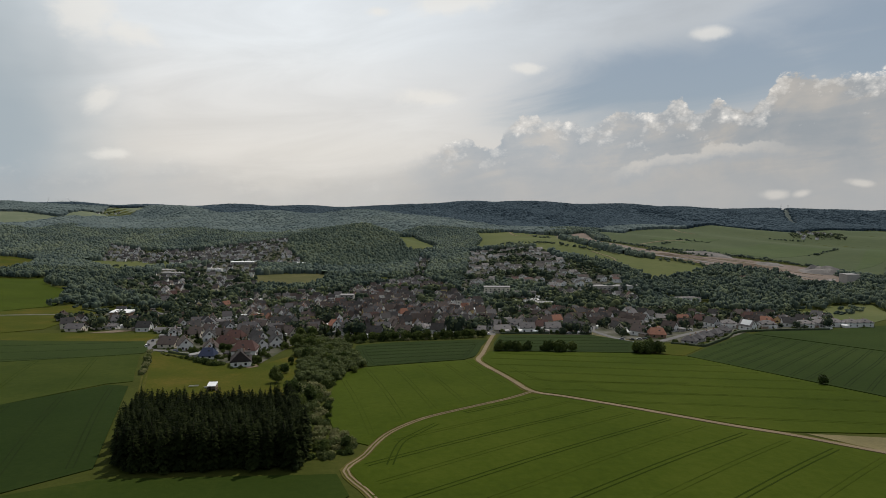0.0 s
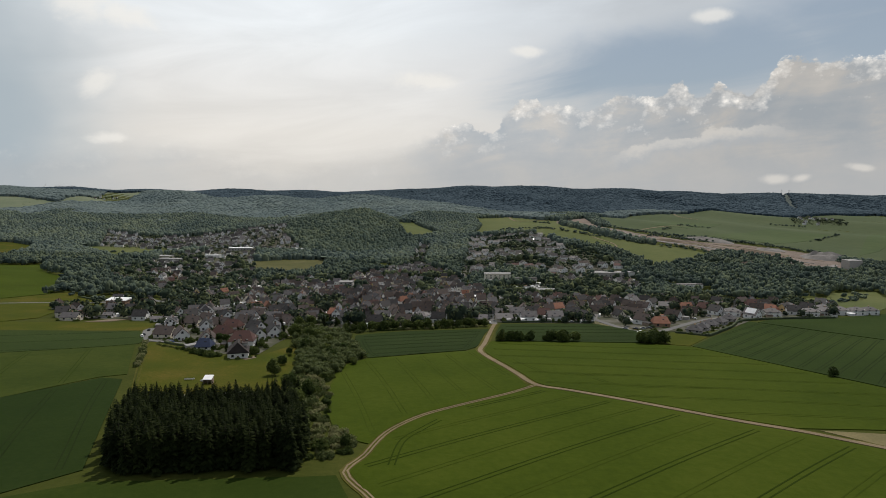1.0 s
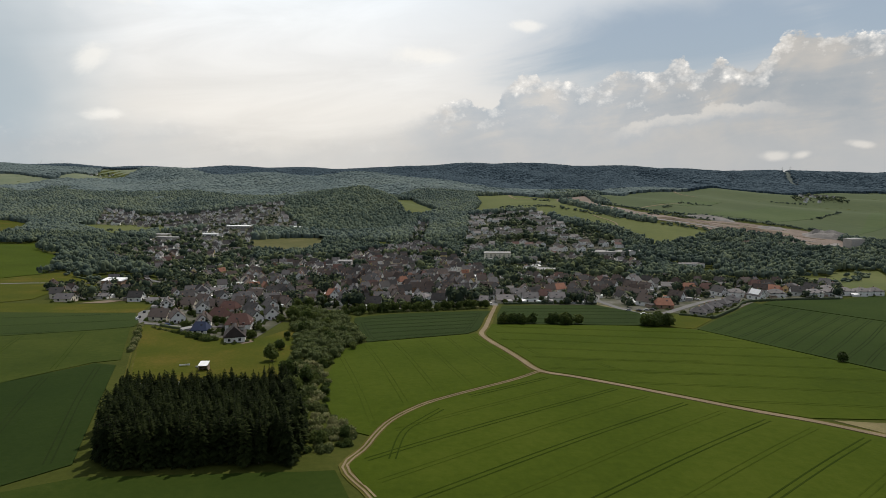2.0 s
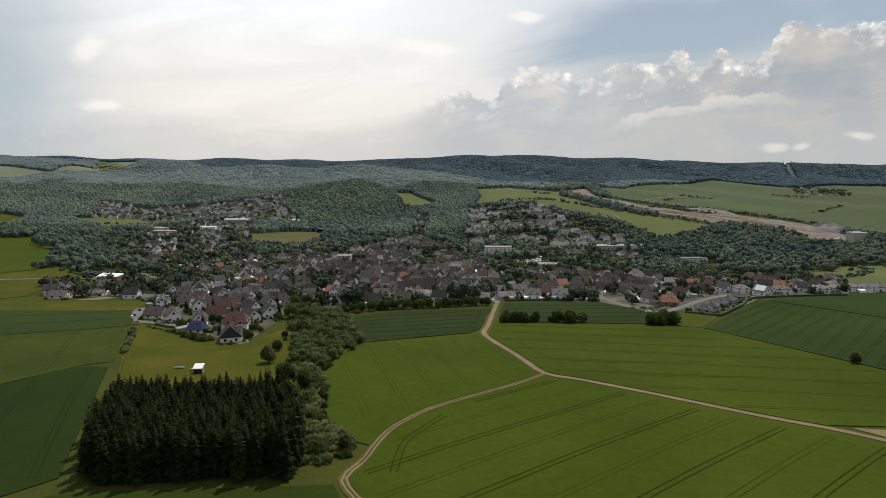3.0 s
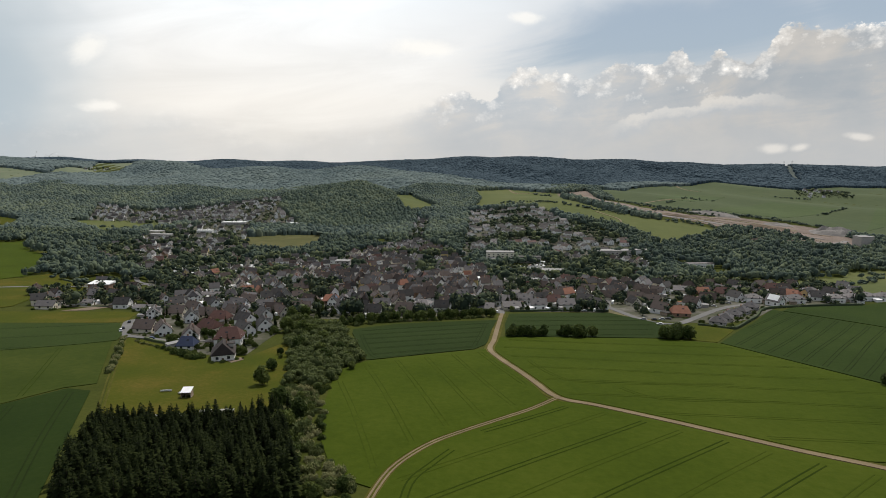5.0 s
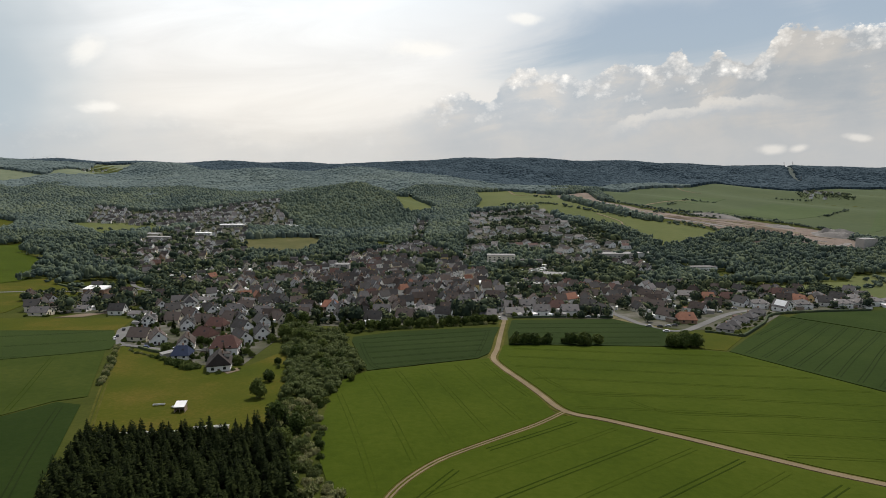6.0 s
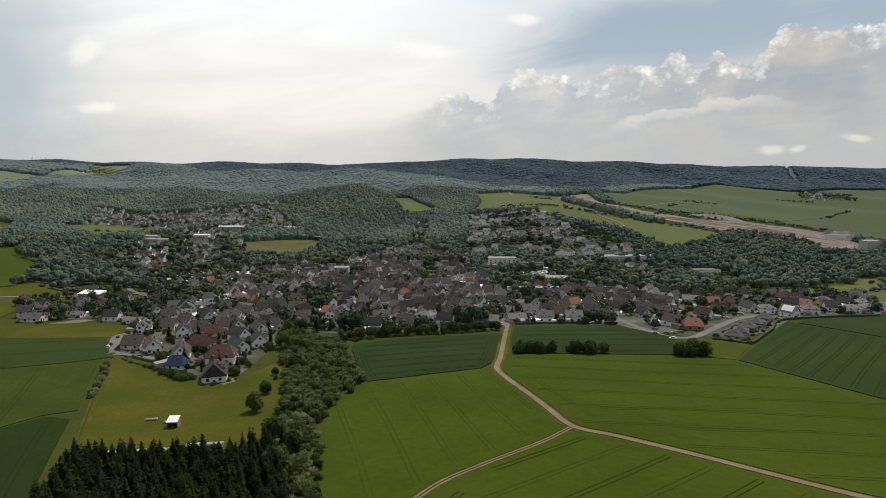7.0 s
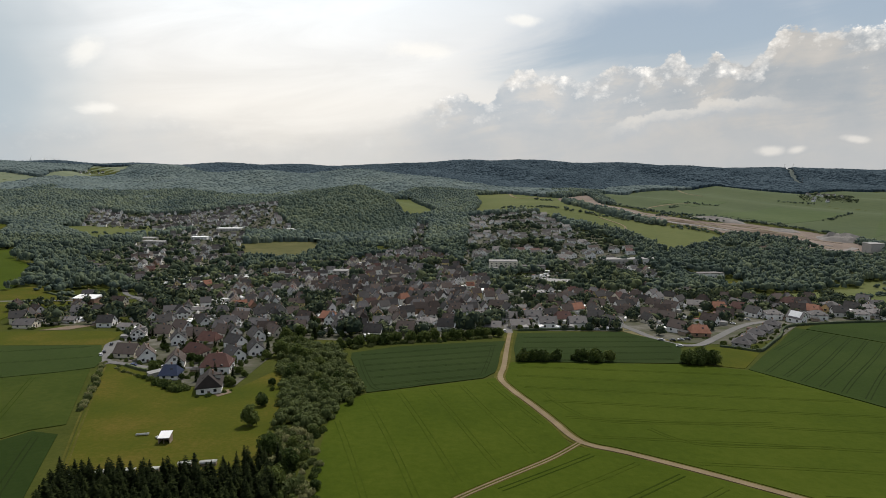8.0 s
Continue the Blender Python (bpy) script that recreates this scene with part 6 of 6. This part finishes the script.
def clipped_hedge(line, wide, tall, label):
    """A clipped hedge along a line, with an uneven leafy top."""
    p = rounded(line)
    d = np.concatenate([[0], np.cumsum(np.hypot(*np.diff(p, axis=0).T))])
    s = np.arange(0, d[-1], 0.9)
    q = np.stack([np.interp(s, d, p[:, 0]), np.interp(s, d, p[:, 1])], 1)
    t = np.gradient(q, axis=0)
    t /= np.linalg.norm(t, axis=1, keepdims=True)
    side = np.stack([-t[:, 1], t[:, 0]], 1)
    z = height(q[:, 0], q[:, 1])
    n = len(q)
    V = []
    for k, h in ((0.5, -0.2), (0.52, 0.6), (0.4, 1.0), (-0.4, 1.0), (-0.52, 0.6), (-0.5, -0.2)):
        r = q + side * (k * wide + RNG.normal(size=(n, 1)) * 0.08)
        V.append(np.column_stack([r, z + h * tall + RNG.normal(size=n) * 0.1]))
    F = [(i * n + k, (i + 1) * n + k, (i + 1) * n + k + 1, i * n + k + 1) for i in range(5) for k in range(n - 1)]
    tagged(part_of("clipped_hedge", mesh_of("clipped_hedge", np.concatenate(V), F), GARDEN), label, "hedge")


clipped_hedge([(178, 414), (182, 415), (198, 434), (216, 456), (240, 489), (276, 502), (330, 512)], 1.6, 1.8, "clipped green hedge round the new estate")
clipped_hedge([(162, 426), (170, 421), (178, 414)], 1.2, 1.2, "clipped dark hedge at the estate corner")
clipped_hedge([(46, 473), (70, 476), (98, 477), (118, 475)], 1.2, 1.5, "clipped green hedge behind the crop field")
clipped_hedge([(-370, 648), (-352, 634), (-338, 622)], 2.4, 2.2, "double field hedge beside the wood")
clipped_hedge([(-378, 640), (-360, 628), (-346, 616)], 2.0, 1.8, "double field hedge beside the wood")
clipped_hedge([(-172, 378), (-160, 369), (-150, 364)], 1.2, 1.3, "clipped garden hedge beside the lane")


def pylon(x, y, tall):
    """A lattice power pylon with two cross arms."""
    root = tagged(new("power_pylon"), "thin grey lattice power pylon on the ridge", "pylon", "power pylons in the forest aisle")
    root.matrix_basis = pose(x, y, float(height(x, y)), 0, 0, 30)
    for sx in (-1, 1):
        for sy in (-1, 1):
            bm = bmesh.new()
            v = box(bm, sx * 3 - 0.25, sy * 3 - 0.25, -1, sx * 3 + 0.25, sy * 3 + 0.25, tall)
            for q in v[4:]:
                q.co.x, q.co.y = q.co.x * 0.1, q.co.y * 0.1
            part("leg", bm, SCREE, root)
    for z in (0.72, 0.86):
        bm = bmesh.new()
        box(bm, -9, -0.3, tall * z, 9, 0.3, tall * z + 0.6)
        part("cross_arm", bm, SCREE, root)


pylon(1826, 3300, 42)
pylon(1610, 2850, 40)
pylon(1400, 2420, 38)


def turbine(x, y, z, tall, spin):
    root = tagged(new("wind_turbine"), "small pale wind turbine on the far horizon", "wind turbine", "wind turbines")
    root.matrix_basis = pose(x, y, z, 0, 0, 0)
    bm = bmesh.new()
    bmesh.ops.create_cone(bm, cap_ends=True, segments=10, radius1=1.3, radius2=0.8, depth=tall, matrix=pose(0, 0, tall / 2))
    part("mast", bm, PVC, root)
    bm = bmesh.new()
    box(bm, -1.6, -4, tall - 1.5, 1.6, 4, tall + 1.5)
    part("nacelle", bm, PVC, root)
    for k in range(3):
        bm = bmesh.new()
        v = box(bm, -0.8, -4.6, 0, 0.8, -4.2, tall * 0.55)
        for q in v[4:]:
            q.co.x *= 0.25
        bl = part("blade", bm, PVC, root)
        bl.matrix_basis = Matrix.Translation((0, 0, tall)) @ pose(0, 0, 0, 0, spin + 120 * k, 0)


for x, y, spin in ((-2507, 3900, 20), (-2423, 3900, 55), (-2400, 3960, 80)):
    turbine(x, y, float(height(x, y)) - 2, 62, spin)


def shelter():
    """An open field shelter with a white mono-pitch roof."""
    root = tagged(new("field_shelter"), "small open timber shelter with a white roof on the meadow", "shelter")
    root.matrix_basis = pose(-105, 273, float(height(-105, 273)), 0, 0, 4)
    for name, x0, y0, z0, x1, y1, z1 in (("back_wall", -1.9, 1.5, 0, 1.9, 1.6, 3.2), ("side_wall", -1.9, -1.3, 0, -1.8, 1.5, 2.5), ("side_wall", 1.8, -1.3, 0, 1.9, 1.5, 2.5), ("post", -1.9, -1.7, 0, -1.75, -1.55, 2.55), ("post", 1.75, -1.7, 0, 1.9, -1.55, 2.55), ("post", -0.08, -1.7, 0, 0.08, -1.55, 2.55)):
        bm = bmesh.new()
        box(bm, x0, y0, z0, x1, y1, z1)
        part(name, bm, TIMBER, root)
    bm = bmesh.new()
    v = box(bm, -2.0, -2.1, 2.42, 2.0, 2.0, 2.54)
    for q in v:
        q.co.z += 0.22 * (q.co.y + 2.1)
    part("roof", bm, SHEET, root)


shelter()


def log_stack(x, y, turn, length, rows=3):
    root = tagged(new("log_stack"), "stacked firewood logs under a pale tarpaulin", "log stack", "log stacks behind the wood")
    root.matrix_basis = pose(x, y, float(height(x, y)), 0, 0, turn)
    me = None
    for r in range(rows):
        for i in range(int(length / 0.5)):
            if me is None:
                bm = bmesh.new()
                bmesh.ops.create_cone(bm, cap_ends=True, segments=8, radius1=0.25, radius2=0.23, depth=1.6, matrix=pose(0, 0, 0, 90, 0, 0))
                log = part("log", bm, TIMBER, root)
                me = log.data
            else:
                log = part_of("log", me, TIMBER, root)
            log.location = (-length / 2 + 0.25 + i * 0.5 + 0.1 * (r % 2), float(RNG.normal()) * 0.08, 0.25 + r * 0.46)
    bm = bmesh.new()
    n = max(3, int(length))
    rim = [[bm.verts.new((-length / 2 - 0.2 + (length + 0.4) * i / n, y0, 0.1 + rows * 0.46 + z0 + 0.12 * noise.noise((i * 0.9, y0, x)))) for i in range(n + 1)] for y0, z0 in ((-0.95, -0.35), (-0.8, 0.08), (0, 0.2), (0.8, 0.08), (0.95, -0.35))]
    for a, b in zip(rim, rim[1:]):
        for i in range(n):
            bm.faces.new((a[i], a[i + 1], b[i + 1], b[i]))
    bmesh.ops.solidify(bm, geom=bm.faces[:], thickness=0.03)
    part("tarpaulin", bm, TARP, root)


for x, y, turn, length in ((-122, 246, 5, 7), (-114, 247, 6, 5), (-107, 248, 3, 7), (-99, 249, 4, 5), (-90, 253, 8, 4), (-83, 254, 6, 5)):
    log_stack(x, y, turn, length)


def trough(x, y, turn, length):
    """A pale feeding trough on trestles."""
    root = tagged(new("feeding_trough"), "pale feeding trough on short legs", "trough")
    root.matrix_basis = pose(x, y, float(height(x, y)), 0, 0, turn)
    bm = bmesh.new()
    box(bm, -length / 2, -0.4, 0.5, length / 2, 0.4, 0.6)
    for s in (-0.4, 0.35):
        box(bm, -length / 2, s, 0.6, length / 2, s + 0.05, 0.9)
    part("basin", bm, TARP, root)
    for sx in (-0.8, 0.8):
        bm = bmesh.new()
        box(bm, sx * length * 0.4 - 0.05, -0.35, 0, sx * length * 0.4 + 0.05, 0.35, 0.5)
        part("leg", bm, TIMBER, root)


trough(-116, 279, 10, 4.5)
trough(-109, 276, -35, 2.5)
